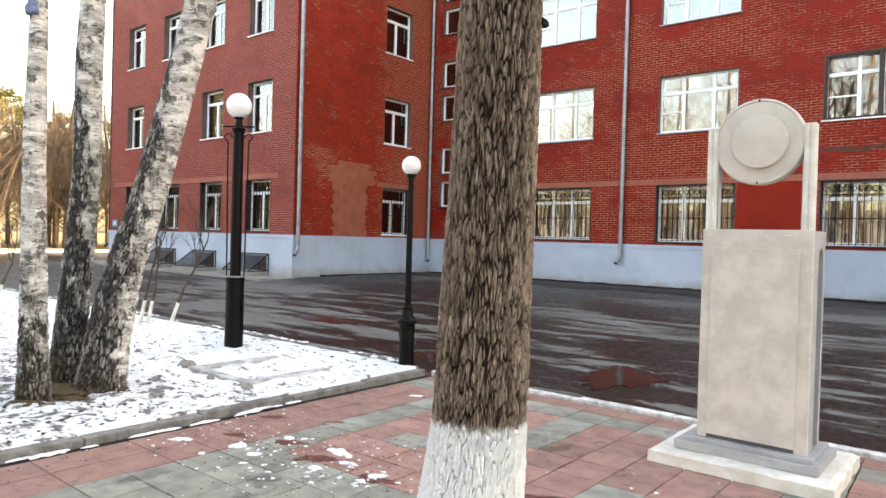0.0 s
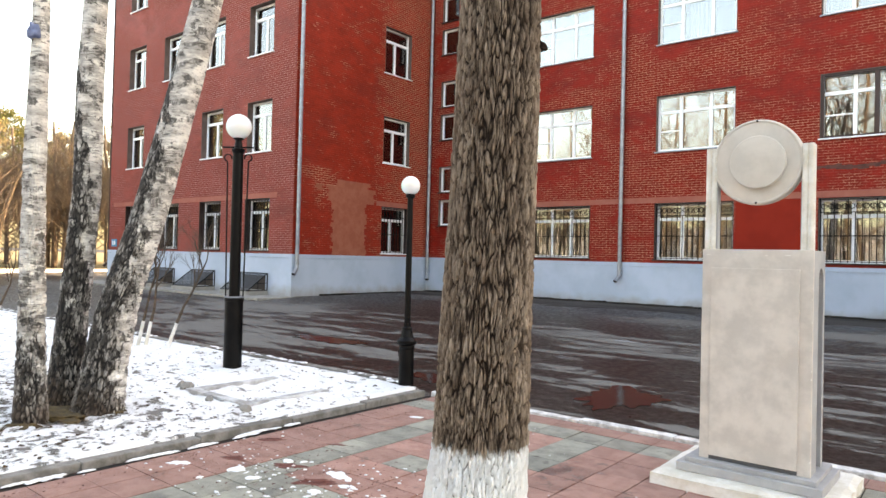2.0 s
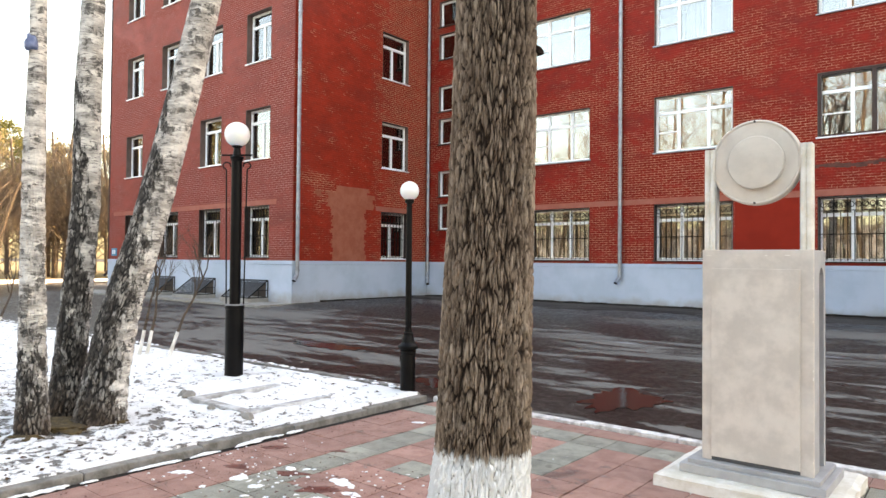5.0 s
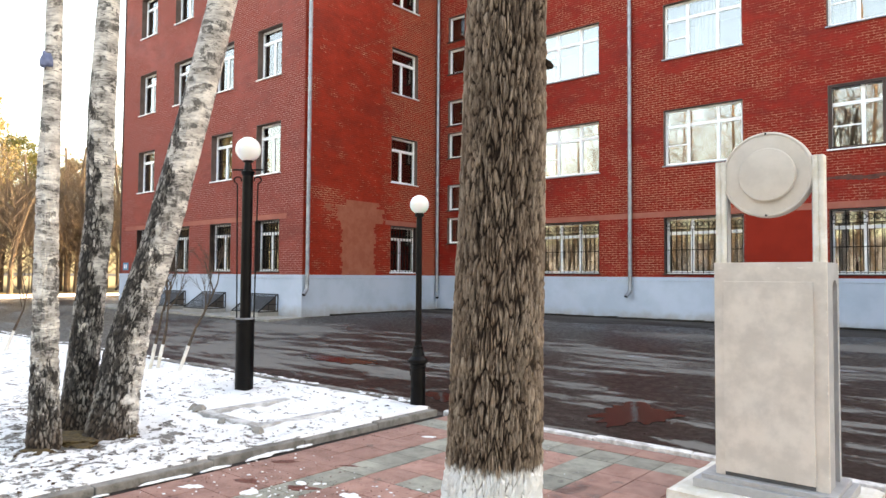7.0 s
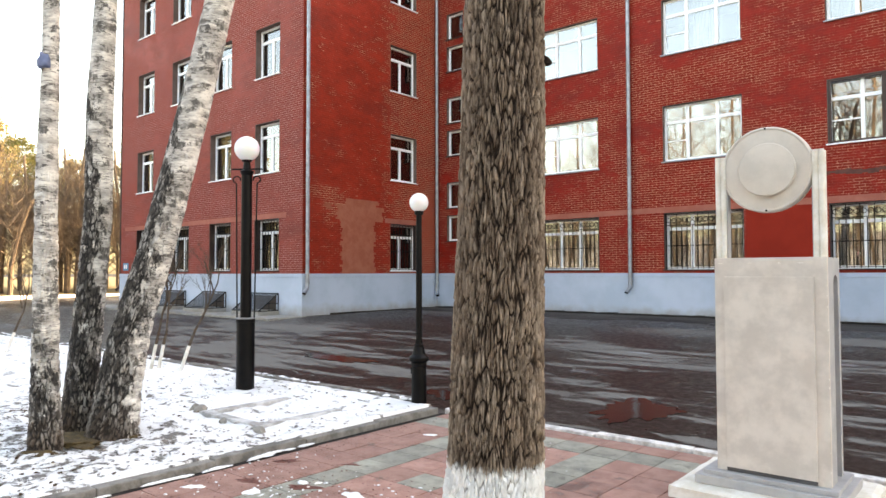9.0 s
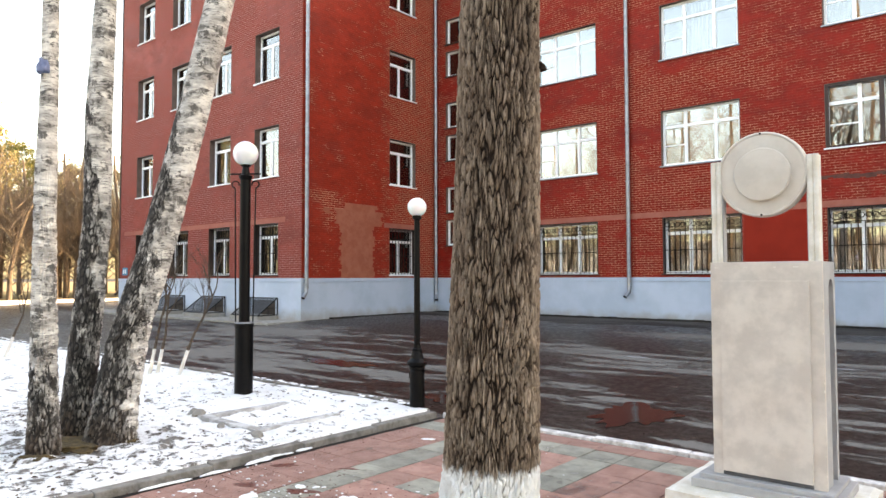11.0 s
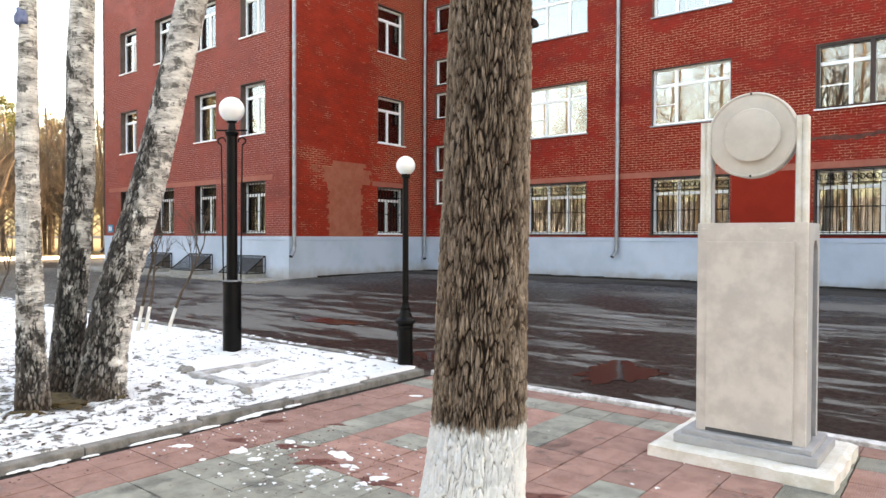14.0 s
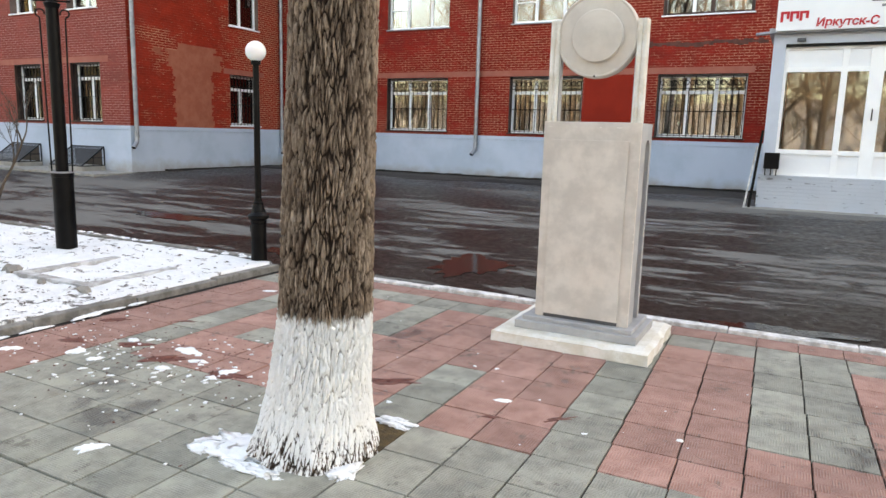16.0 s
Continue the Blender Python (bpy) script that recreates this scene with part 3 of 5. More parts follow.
def wall_with_openings(name, length, holes, z0, z1, depth, material, place, label):
    """A wall in its own plane: along x, outer face at y = 0, with real openings (u0, u1, v0, v1)."""
    us = sorted({0.0, length, *[h[0] for h in holes], *[h[1] for h in holes]})
    vs = sorted({z0, z1, *[h[2] for h in holes], *[h[3] for h in holes]})
    bm = bmesh.new()
    grid = {(u, v): bm.verts.new((u, 0, v)) for u in us for v in vs}
    for v0, v1 in zip(vs, vs[1:]):
        for u0, u1 in zip(us, us[1:]):
            if not any(h[0] <= (u0 + u1) / 2 <= h[1] and h[2] <= (v0 + v1) / 2 <= h[3] for h in holes):
                bm.faces.new([grid[q] for q in ((u0, v0), (u1, v0), (u1, v1), (u0, v1))])
    bmesh.ops.delete(bm, geom=[v for v in bm.verts if not v.link_faces], context="VERTS")
    pushed = bmesh.ops.extrude_face_region(bm, geom=bm.faces[:])["geom"]
    for v in pushed:
        if isinstance(v, bmesh.types.BMVert):
            v.co.y = depth
    ob = single(name, bm, material, label, "wall", kind="structure")
    ob.matrix_world = place
    return ob


LEFT_X = -30.7
left_u = [1.5 + 3.0 * k for k in range(4)]                      # window edges along the wing's front
left_holes = [(u, u + 1.45, s, s + 1.83) for u in left_u for s in SILLS]
side_holes = [(4.22, 5.70, s, s + 1.80) for s in SILLS]
MAIN_X1 = 36.0
main_u = [-12.52, -7.76, -3.02, 1.72, 6.46]
main_holes = [(x - SIDE_X, x + 2.46 - SIDE_X, s, s + 1.82) for x in main_u for s in SILLS]
narrow = [z for k in range(4) for z in (2.98 + STOREY * k, 4.33 + STOREY * k) if z < 14.5]
main_holes += [(0.57, 1.42, z, z + 1.05) for z in narrow]

PLACE_FRONT = pose(LEFT_X, FRONT_Y, 0)
PLACE_SIDE = pose(SIDE_X, FRONT_Y, 0, 0, 0, 90)
PLACE_MAIN = pose(SIDE_X, MAIN_Y, 0)
wall_with_openings("wall_wing_front", SIDE_X - LEFT_X - 0.004, left_holes, PLINTH, ROOF, 0.5, M_FRONT, PLACE_FRONT, "red painted brick front of the projecting wing, paled by glare")
wall_with_openings("wall_wing_side", MAIN_Y - FRONT_Y - 0.006, [(h[0] - 0.006, h[1] - 0.006, h[2], h[3]) for h in side_holes], PLINTH, ROOF, 0.5, M_SIDE, PLACE_SIDE @ pose(0.006, 0, 0), "smooth red painted brick side of the wing, flaking")
wall_with_openings("wall_main", MAIN_X1 - SIDE_X, main_holes, PLINTH, ROOF, 0.5, M_MAIN, PLACE_MAIN, "red painted brick wall with pale joints showing")

for name, x0, x1, y0, y1 in (("plinth_wing_front", LEFT_X - 0.03, SIDE_X + 0.03, FRONT_Y - 0.03, FRONT_Y + 0.4),
                             ("plinth_wing_side", SIDE_X - 0.4, SIDE_X + 0.03, FRONT_Y + 0.4, MAIN_Y - 0.03),
                             ("plinth_main", SIDE_X - 0.4, MAIN_X1, MAIN_Y - 0.03, MAIN_Y + 0.4)):
    bm = bmesh.new()
    box(bm, x0, x1, y0, y1, -0.3, PLINTH - 0.13)
    box(bm, x0, x1 + (0.02 if "side" in name or "front" in name else 0), y0 - 0.02 if "side" not in name else y0, y1, PLINTH - 0.125, PLINTH)
    single(name, bm, M_PLINTH, "pale blue painted plinth, stained near the ground", "plinth", kind="structure")

# bodies behind the walls, so that rooms are closed
for name, spec in (("rear_wall", (LEFT_X, MAIN_X1, 31.5, 32)), ("wall_west", (LEFT_X, LEFT_X + 0.4, FRONT_Y + 0.5, 31.5)), ("wall_east", (MAIN_X1 - 0.4, MAIN_X1, MAIN_Y + 0.5, 31.5)),
                   ("partition_wing", (LEFT_X + 0.4, SIDE_X - 3.6, FRONT_Y + 3.6, FRONT_Y + 3.75)), ("partition_side", (SIDE_X - 3.6, SIDE_X - 3.45, FRONT_Y + 0.5, 31.5)),
                   ("partition_main", (SIDE_X - 3.4, MAIN_X1 - 0.4, MAIN_Y + 3.9, MAIN_Y + 4.05))):
    bm = bmesh.new()
    box(bm, spec[0], spec[1], spec[2], spec[3], -0.3, ROOF)
    single(name, bm, M_MAIN if "wall" in name else M_ROOM, "plain wall closing the building", "wall", kind="structure")
for k in range(5):
    bm = bmesh.new()
    z = 0.85 + STOREY * k if k < 4 else ROOF - 0.25
    box(bm, LEFT_X + 0.4, SIDE_X - 0.5, FRONT_Y + 0.5, 31.5, z - 0.25, z)
    box(bm, SIDE_X - 0.49, MAIN_X1 - 0.4, MAIN_Y + 0.5, 31.5, z - 0.25, z)
    single("floor_slab", bm, M_FLOOR, "storey floor inside the building", "floor", kind="structure")
bm = bmesh.new()
box(bm, LEFT_X - 0.35, SIDE_X + 0.35, FRONT_Y - 0.35, 32.3, ROOF, ROOF + 0.3)
box(bm, SIDE_X + 0.35, MAIN_X1 + 0.3, MAIN_Y - 0.35, 32.3, ROOF, ROOF + 0.3)
single("roof", bm, M_ZINC, "flat metal roof edge of the brick building", "roof", kind="structure")

# pale lintel band over the ground-floor windows
for name, x0, x1, y0, y1 in (("lintel_band_wing", -30.3, -18.35, FRONT_Y - 0.006, FRONT_Y + 0.05), ("lintel_band_main", -14.6, -0.4, MAIN_Y - 0.006, MAIN_Y + 0.05)):
    bm = bmesh.new()
    box(bm, x0, x1, y0, y1, 3.615, 3.80)
    single(name, bm, M_BAND, "pink plaster lintel band over the windows", "lintel", kind="structure")
bm = bmesh.new()
box(bm, SIDE_X - 0.05, SIDE_X + 0.006, 17.72, 19.75, 3.59, 3.78)
single("lintel_band_side", bm, M_BAND, "pink plaster lintel over one window", "lintel", kind="structure")


def ragged_patch(name, cells, label):
    """A thin worn patch of bare brickwork on the wing's side; cells of (y0, y1, z0, z1) with stepped brick edges."""
    rng = random.Random(5)
    bm = bmesh.new()
    for y0, y1, z0, z1 in cells:
        z = z0
        while z < z1 - 0.01:
            a, b = y0 + rng.uniform(-0.10, 0.06), y1 + rng.uniform(-0.06, 0.10)
            box(bm, SIDE_X - 0.02, SIDE_X + 0.003, a, b, z, min(z + 0.077, z1))
            z += 0.077
    single(name, bm, M_PATCH, label, "wall patch", kind="structure")


ragged_patch("bare_patch", [(15.55, 17.15, PLINTH + 0.01, 3.6), (15.3, 17.6, 3.6, 4.15), (15.8, 17.3, 4.15, 4.38), (14.78, 15.03, 3.95, 4.15)], "patch of bare orange brick where paint has gone")


bm = bmesh.new()
box(bm, -5.24, -3.42, MAIN_Y - 0.004, MAIN_Y + 0.05, PLINTH + 0.01, 3.60)
single("painted_patch", bm, M_FRESHRED, "smoothly overpainted red patch between two windows", "wall patch", kind="structure")
bm = bmesh.new()
rng = random.Random(12)
for k in range(34):
    x = -4.55 + k * 0.13
    z = 4.46 + 0.10 * noise.noise(Vector((x * 1.1, 2, 0)))
    box(bm, x, x + 0.131, MAIN_Y - 0.0045 - rng.uniform(0, 0.006), MAIN_Y + 0.04, z - rng.uniform(0.02, 0.09), z + rng.uniform(0.03, 0.09))
single("mortar_scar", bm, M_SCAR, "ragged dark scar of old mortar along the wall", "wall patch", kind="structure")


# ---- windows ----
def pane(parent, x0, x1, z0, z1, y):
    bm = bmesh.new()
    box(bm, x0, x1, y, y + 0.012, z0, z1)
    ob = part("pane", bm, M_GLASS, parent)
    ob.visible_shadow = False


def window(width, height, lights, transom, recess, frame_material=M_PVC, sill=M_PVC, narrow_first=False, tee=False, reveal=M_REVEAL, label="white plastic window set back in the brickwork"):
    """A window in its opening: origin at the opening's lower left corner on the outer face, y into the wall."""
    top = thing("window", label, "window", kind="structure")
    t, y0, y1 = 0.085, recess, recess + 0.07
    bm = bmesh.new()
    box(bm, 0.0, t, y0, y1, 0, height, 0.006)
    box(bm, width - t, width, y0, y1, 0, height, 0.006)
    box(bm, t, width - t, y0, y1, 0, t, 0.006)
    box(bm, t, width - t, y0, y1, height - t, height, 0.006)
    part("window_frame", bm, frame_material, top)
    edges = [width * f for f in lights]
    for u in edges[1:-1]:
        bm = bmesh.new()
        box(bm, u - 0.05, u + 0.05, y0 - 0.004, y1 - 0.004, t, (height * transom - 0.05) if tee else height - t, 0.006)
        part("mullion", bm, frame_material, top)
    tz = height * transom
    for n, (u0, u1) in enumerate(zip(edges, edges[1:])):
        a, b = (t if n == 0 else u0 + 0.05), (width - t if n == len(edges) - 2 else u1 - 0.05)
        if transom:
            pane(top, a, b, t, tz - 0.05, y0 + 0.03)
            if tee and n:
                continue
            c = width - t if tee else b
            bm = bmesh.new()
            box(bm, a, c, y0 - 0.002, y1 - 0.002, tz - 0.05, tz + 0.05, 0.006)
            part("transom", bm, frame_material, top)
            pane(top, a, c, tz + 0.05, height - t, y0 + 0.03)
        else:
            pane(top, a, b, t, height - t, y0 + 0.03)
        if n == 0 and narrow_first:
            bm = bmesh.new()
            box(bm, a, b, y0 + 0.005, y1 - 0.02, tz * 0.52 - 0.02, tz * 0.52 + 0.02, 0.004)
            part("glazing_bar", bm, frame_material, top)
    bm = bmesh.new()
    for x0, x1, z0, z1 in ((-0.004, 0.012, 0, height), (width - 0.012, width + 0.004, 0, height), (0.012, width - 0.012, height - 0.012, height + 0.004)):
        box(bm, x0, x1, -0.004, 0.45, z0, z1)
    part("reveal", bm, reveal, top)
    bm = bmesh.new()
    box(bm, -0.04, width + 0.04, -0.06, y0 + 0.01, -0.035, 0.004, 0.006)
    part("window_sill", bm, sill, top)
    return top


def bars(parent, width, height, y, count, fancy=True):
    """A wrought grille in front of a window: uprights, three rails, curls along the top."""
    bm = bmesh.new()
    for z in (0.05, height * 0.42, height * 0.78, height - 0.05):
        tube(bm, (0.02, y, z), (width - 0.02, y, z), 0.012, seg=6)
    part("grille_rail", bm, M_IRON, parent, "black iron grille rails")
    for k in range(count):
        u = 0.05 + (width - 0.1) * k / (count - 1)
        bm = bmesh.new()
        tube(bm, (u, y, 0.02), (u, y, height * (0.78 if fancy and k % 2 else 0.97)), 0.0135, seg=6)
        part("grille_bar", bm, M_IRON, parent)
        if fancy and k < count - 1:
            bm = bmesh.new()
            c, r = (u + (width - 0.1) / (count - 1) / 2, height * 0.87), (width - 0.1) / (count - 1) * 0.42
            ring = [(c[0] + r * math.cos(a * math.tau / 10), y - 0.004, c[1] + r * math.sin(a * math.tau / 10)) for a in range(11)]
            rod(bm, ring, 0.012, 5)
            part("grille_ring", bm, M_IRON, parent)


def curtain(width, height, y, x0, x1, seed):
    """A hanging pleated curtain behind the glass."""
    rng = random.Random(seed)
    bm = bmesh.new()
    n = max(8, int((x1 - x0) / 0.035))
    rows = []
    for z in (0.02, height - 0.03):
        rows.append([bm.verts.new((x0 + (x1 - x0) * k / n, y + 0.025 * math.sin(k * 1.9) + rng.uniform(-0.006, 0.006), z)) for k in range(n + 1)])
    for k in range(n):
        bm.faces.new((rows[0][k], rows[0][k + 1], rows[1][k + 1], rows[1][k]))
    bmesh.ops.solidify(bm, geom=bm.faces[:], thickness=0.004)
    return mesh_of("curtain", bm, M_CURTAIN)


def spread(proto, places):
    """Sets the first of places with the thing itself and the rest with copies."""
    made = [proto] + [copy_thing(proto, m) for m in places[1:]]
    proto.matrix_world = places[0]
    return made


# the wing's front: upper floors, then the barred ground floor
wing = window(1.45, 1.83, (0, 0.52, 1.0), 0.74, 0.22, tee=True, label="white two-light plastic window in a deep brick opening")
spread(wing, [PLACE_FRONT @ pose(u, 0, s) for u in left_u for s in SILLS[1:]])
# ground-floor reveals take the frame's dark brown, for the dark recess
wing_low = window(1.45, 1.83, (0, 0.52, 1.0), 0.74, 0.22, tee=True, sill=M_DARKFRAME, reveal=M_DARKFRAME, label="white plastic ground-floor window behind a thin iron grille")
bars(wing_low, 1.45, 1.83, 0.08, 9, False)
spread(wing_low, [PLACE_FRONT @ pose(u, 0, SILLS[0]) for u in left_u])
side = window(1.48, 1.80, (0, 0.46, 1.0), 0.72, 0.16, tee=True, label="white two-light plastic window with a pale sill")
spread(side, [PLACE_SIDE @ pose(4.22, 0, s) for s in SILLS[1:]])
side_low = window(1.48, 1.80, (0, 0.46, 1.0), 0.72, 0.18, tee=True, reveal=M_DARKFRAME, label="white plastic ground-floor window with a slim grille")
bars(side_low, 1.48, 1.80, 0.06, 9, False)
side_low.matrix_world = PLACE_SIDE @ pose(4.22, 0, SILLS[0])
# the main wall
main = window(2.46, 1.82, (0, 0.31, 0.69, 1.0), 0.70, 0.14, sill=M_ZINC, narrow_first=True, label="wide white three-light plastic window reflecting trees and sky")
brown_at = (main_u[2], SILLS[1])
spread(main, [PLACE_MAIN @ pose(x - SIDE_X, 0, s) for s in SILLS[1:] for x in main_u if (x, s) != brown_at])
brown = window(2.46, 1.82, (0, 0.34, 0.56, 1.0), 0.70, 0.14, narrow_first=True, label="wide white window in a dark brown outer frame")
bm = bmesh.new()
for x0, x1, z0, z1 in ((0, 0.09, 0, 1.82), (2.37, 2.46, 0, 1.82), (0.09, 2.37, 1.74, 1.82), (0.09, 2.37, 0, 0.07), (1.30, 1.42, 0.07, 1.74)):
    box(bm, x0, x1, 0.02, 0.12, z0, z1, 0.006)
part("outer_frame", bm, M_DARKFRAME, brown, "dark brown outer frame")
brown.matrix_world = PLACE_MAIN @ pose(brown_at[0] - SIDE_X, 0, brown_at[1])
low = window(2.46, 1.82, (0, 0.34, 0.66, 1.0), 0.72, 0.22, sill=M_DARKFRAME, reveal=M_DARKFRAME, label="wide white ground-floor window behind an ornate black grille")
bars(low, 2.46, 1.82, 0.06, 15)
spread(low, [PLACE_MAIN @ pose(x - SIDE_X, 0, SILLS[0]) for x in main_u])
small = window(0.85, 1.05, (0, 1.0), 0, 0.12, sill=M_DARKFRAME, label="small single white window of a stairwell")
spread(small, [PLACE_MAIN @ pose(0.57, 0, z) for z in narrow])

# pale curtains and blinds behind some of the panes
curtain_mesh = curtain(0.7, 1.8, 0.0, 0.0, 0.7, 4)
for u, s, base in [(0.1, 1, 0), (0.9, 2, 1), (0.1, 2, 2)]:
    ob = tagged(new("curtain", curtain_mesh), "pale pleated curtain hanging behind the window", "curtain", "curtains")
    ob.matrix_world = PLACE_MAIN @ pose(main_u[base] - SIDE_X + u, 0.42, SILLS[s])
for n, u in enumerate(left_u):
    for s in SILLS[1:]:
        if (n + int(s)) % 2 == 0:
            ob = tagged(new("curtain", curtain_mesh), "pale pleated curtain hanging behind the window", "curtain", "curtains")
            ob.matrix_world = PLACE_FRONT @ pose(u + 0.7, 0.44, s)


# ---- rainwater pipes ----
def downpipe(x, y, top, bottom, r, out, label, tint=M_ZINC):
    """A jointed downpipe standing off the wall, with a shoe turned out at the foot; out is the way it turns."""
    d = thing("downpipe", label, "drainpipe", group="downpipes", kind="structure")
    ox, oy = out
    z = bottom + 0.35
    bm = bmesh.new()
    tube(bm, (x, y, z), (x, y, top), r, seg=14)
    part("pipe", bm, tint, d, smooth=False)
    while z < top:
        bm = bmesh.new()
        tube(bm, (x, y, z), (x, y, z + 0.05), r * 1.18, seg=14)
        part("collar", bm, tint, d)
        z += 1.75
    bm = bmesh.new()
    tube(bm, (x, y, bottom + 0.36), (x + ox * 0.03, y + oy * 0.03, bottom + 0.18), r, seg=14)
    tube(bm, (x + ox * 0.03, y + oy * 0.03, bottom + 0.19), (x + ox * 0.2, y + oy * 0.2, bottom + 0.02), r, r * 1.05, seg=14)
    part("shoe", bm, tint, d)
    # pipe end is closed; a black disc stands for the shade inside
    bm = bmesh.new()
    tube(bm, (x + ox * 0.201, y + oy * 0.201, bottom + 0.019), (x + ox * 0.2035, y + oy * 0.2035, bottom + 0.0155), r * 1.03, seg=14)
    part("mouth", bm, M_BLACK, d, "black disc for the shaded inside of the pipe")


downpipe(-8.88, MAIN_Y - 0.12, 15.4, 1.0, 0.065, (-0.3, -0.95), "dented grey zinc downpipe on the main wall")
downpipe(-17.30, FRONT_Y + 0.10, 15.4, 0.98, 0.065, (0.3, -0.95), "grey zinc downpipe on the wing's corner")
downpipe(SIDE_X + 0.14, MAIN_Y - 0.14, 15.4, 0.75, 0.065, (0.7, -0.7), "dark grey downpipe in the inner corner")
downpipe(LEFT_X - 0.12, FRONT_Y + 0.05, 15.4, 0.9, 0.06, (-0.7, -0.7), "brown stained downpipe at the wing's end", M_DARKFRAME)

# blue plate by the wing's far corner, its writing as bars
plate = thing("wall_plate", "small blue metal plate screwed to the brick", "sign")
bm = bmesh.new()
box(bm, -30.40, -29.92, FRONT_Y - 0.03, FRONT_Y - 0.002, 1.82, 2.16, 0.004)
part("plate", bm, M_BLUE, plate)
bm = bmesh.new()
box(bm, -30.3, -30.2, FRONT_Y - 0.036, FRONT_Y - 0.03, 1.9, 2.08)
box(bm, -30.13, -30.03, FRONT_Y - 0.036, FRONT_Y - 0.03, 1.9, 2.08)
part("marking", bm, M_WHITE, plate, "white bars")


# ---- light wells of the basement ----
def light_well(width):
    w = thing("light_well", "concrete basement light well under a sloping grey grille", "light well", group="light wells", kind="structure")
    bm = bmesh.new()
    box(bm, 0, width, -0.85, 0, 0.0, 0.14, 0.02)
    part("curb", bm, M_CONCRETE, w)
    bm = bmesh.new()
    for x in (0.02, width - 0.02):
        rod(bm, [(x, -0.82, 0.15), (x, -0.02, 0.16), (x, -0.02, 0.74), (x, -0.82, 0.15)], 0.018, 6)
        tube(bm, (x, -0.4, 0.16), (x, -0.4, 0.45), 0.012, seg=6)
        tube(bm, (x, -0.02, 0.4), (x, -0.48, 0.4), 0.012, seg=6)
    part("side_frame", bm, M_IRON, w)
    bm = bmesh.new()
    tube(bm, (0.02, -0.82, 0.15), (width - 0.02, -0.82, 0.15), 0.018, seg=6)
    tube(bm, (0.02, -0.02, 0.74), (width - 0.02, -0.02, 0.74), 0.018, seg=6)
    part("rail", bm, M_IRON, w)
    n = int(width / 0.075)
    for k in range(1, n):
        x = 0.02 + (width - 0.04) * k / n
        bm = bmesh.new()
        tube(bm, (x, -0.82, 0.15), (x, -0.02, 0.74), 0.011, seg=5)
        part("bar", bm, M_GREYIRON, w)
    bm = bmesh.new()
    box(bm, 0.15, width - 0.15, -0.012, 0.004, 0.16, 0.66)
    part("cellar_pane", bm, M_SHUTTER, w, "dark cellar window")
    return w


spread(light_well(1.62), [pose(-20.30, FRONT_Y - 0.03, 0.24), pose(-23.55, FRONT_Y - 0.03, 0.24), pose(-26.45, FRONT_Y - 0.03, 0.24)])
bm = bmesh.new()
box(bm, -31.5, -17.2, 12.3, FRONT_Y - 0.03, 0.02, 0.245)
single("apron", bm, M_CONCRETE, "worn concrete apron along the wing", "pavement", kind="structure")


bm = bmesh.new()
for k in range(60):
    x = -17.2 + k * 0.29
    d = 0.25 + 0.35 * abs(noise.noise(Vector((x * 0.6, 0, 2)))) + 0.1 * abs(noise.noise(Vector((x * 3, 1, 2))))
    box(bm, x, x + 0.29, MAIN_Y - 0.03 - d, MAIN_Y - 0.03, 0.1, 0.335 + 0.03 * noise.noise(Vector((x * 2, 5, 0))))
single("soil_strip", bm, M_WETSOIL, "dark wet strip of soil along the plinth", "soil", kind="structure")

bm = bmesh.new()
for k in range(20):
    y = 15.0 + k * 0.28
    d = 0.12 + 0.5 * abs(noise.noise(Vector((y * 0.7, 3, 2)))) * (k / 20)
    box(bm, SIDE_X + 0.03, SIDE_X + 0.03 + d, y, y + 0.28, 0.1, 0.30 + 0.02 * noise.noise(Vector((y * 2, 5, 0))))
single("soil_strip", bm, M_WETSOIL, "dark wet strip of soil along the wing", "soil", kind="structure")

# ---- entrance annex ----
AX, AY = 0.22, 16.2
annex = thing("entrance_annex", "white glazed entrance porch with pale walls and a sign fascia", "porch")
bm = bmesh.new()
box(bm, AX - 0.04, 6.4, AY - 0.03, MAIN_Y - 0.05, -0.1, 0.98, 0.01)
part("base", bm, M_BASE, annex, "grey painted brick base, chipped")
bm = bmesh.new()
box(bm, AX, AX + 0.25, AY, AY + 0.3, 0.98, 4.0)
box(bm, AX + 0.25, 6.3, AY, AY + 0.3, 3.74, 4.0)
box(bm, AX, AX + 0.22, AY + 0.3, MAIN_Y - 0.05, 0.98, 4.0)
box(bm, 6.08, 6.3, AY, MAIN_Y - 0.05, 0.98, 3.74)
part("wall", bm, M_PALEWALL, annex, "pale blue grey plaster wall")
bm = bmesh.new()
box(bm, AX - 0.1, 6.5, AY - 0.15, MAIN_Y - 0.05, 4.0, 4.1)
part("roof", bm, M_ZINC, annex)
bm = bmesh.new()
box(bm, AX + 0.3, 6.2, AY + 2.6, AY + 2.7, 0.98, 4.0)
part("inner_wall", bm, M_ROOM, annex)
bm = bmesh.new()
box(bm, AX + 0.02, 6.45, AY - 0.22, AY - 0.08, 4.03, 4.66, 0.008)
fascia = part("fascia", bm, M_WHITE, annex, "white sign fascia")
bm = bmesh.new()
tube(bm, (AX - 0.36, AY - 0.1, 3.99), (AX + 0.05, AY - 0.12, 4.02), 0.035, seg=10)
part("gutter", bm, M_ZINC, annex)
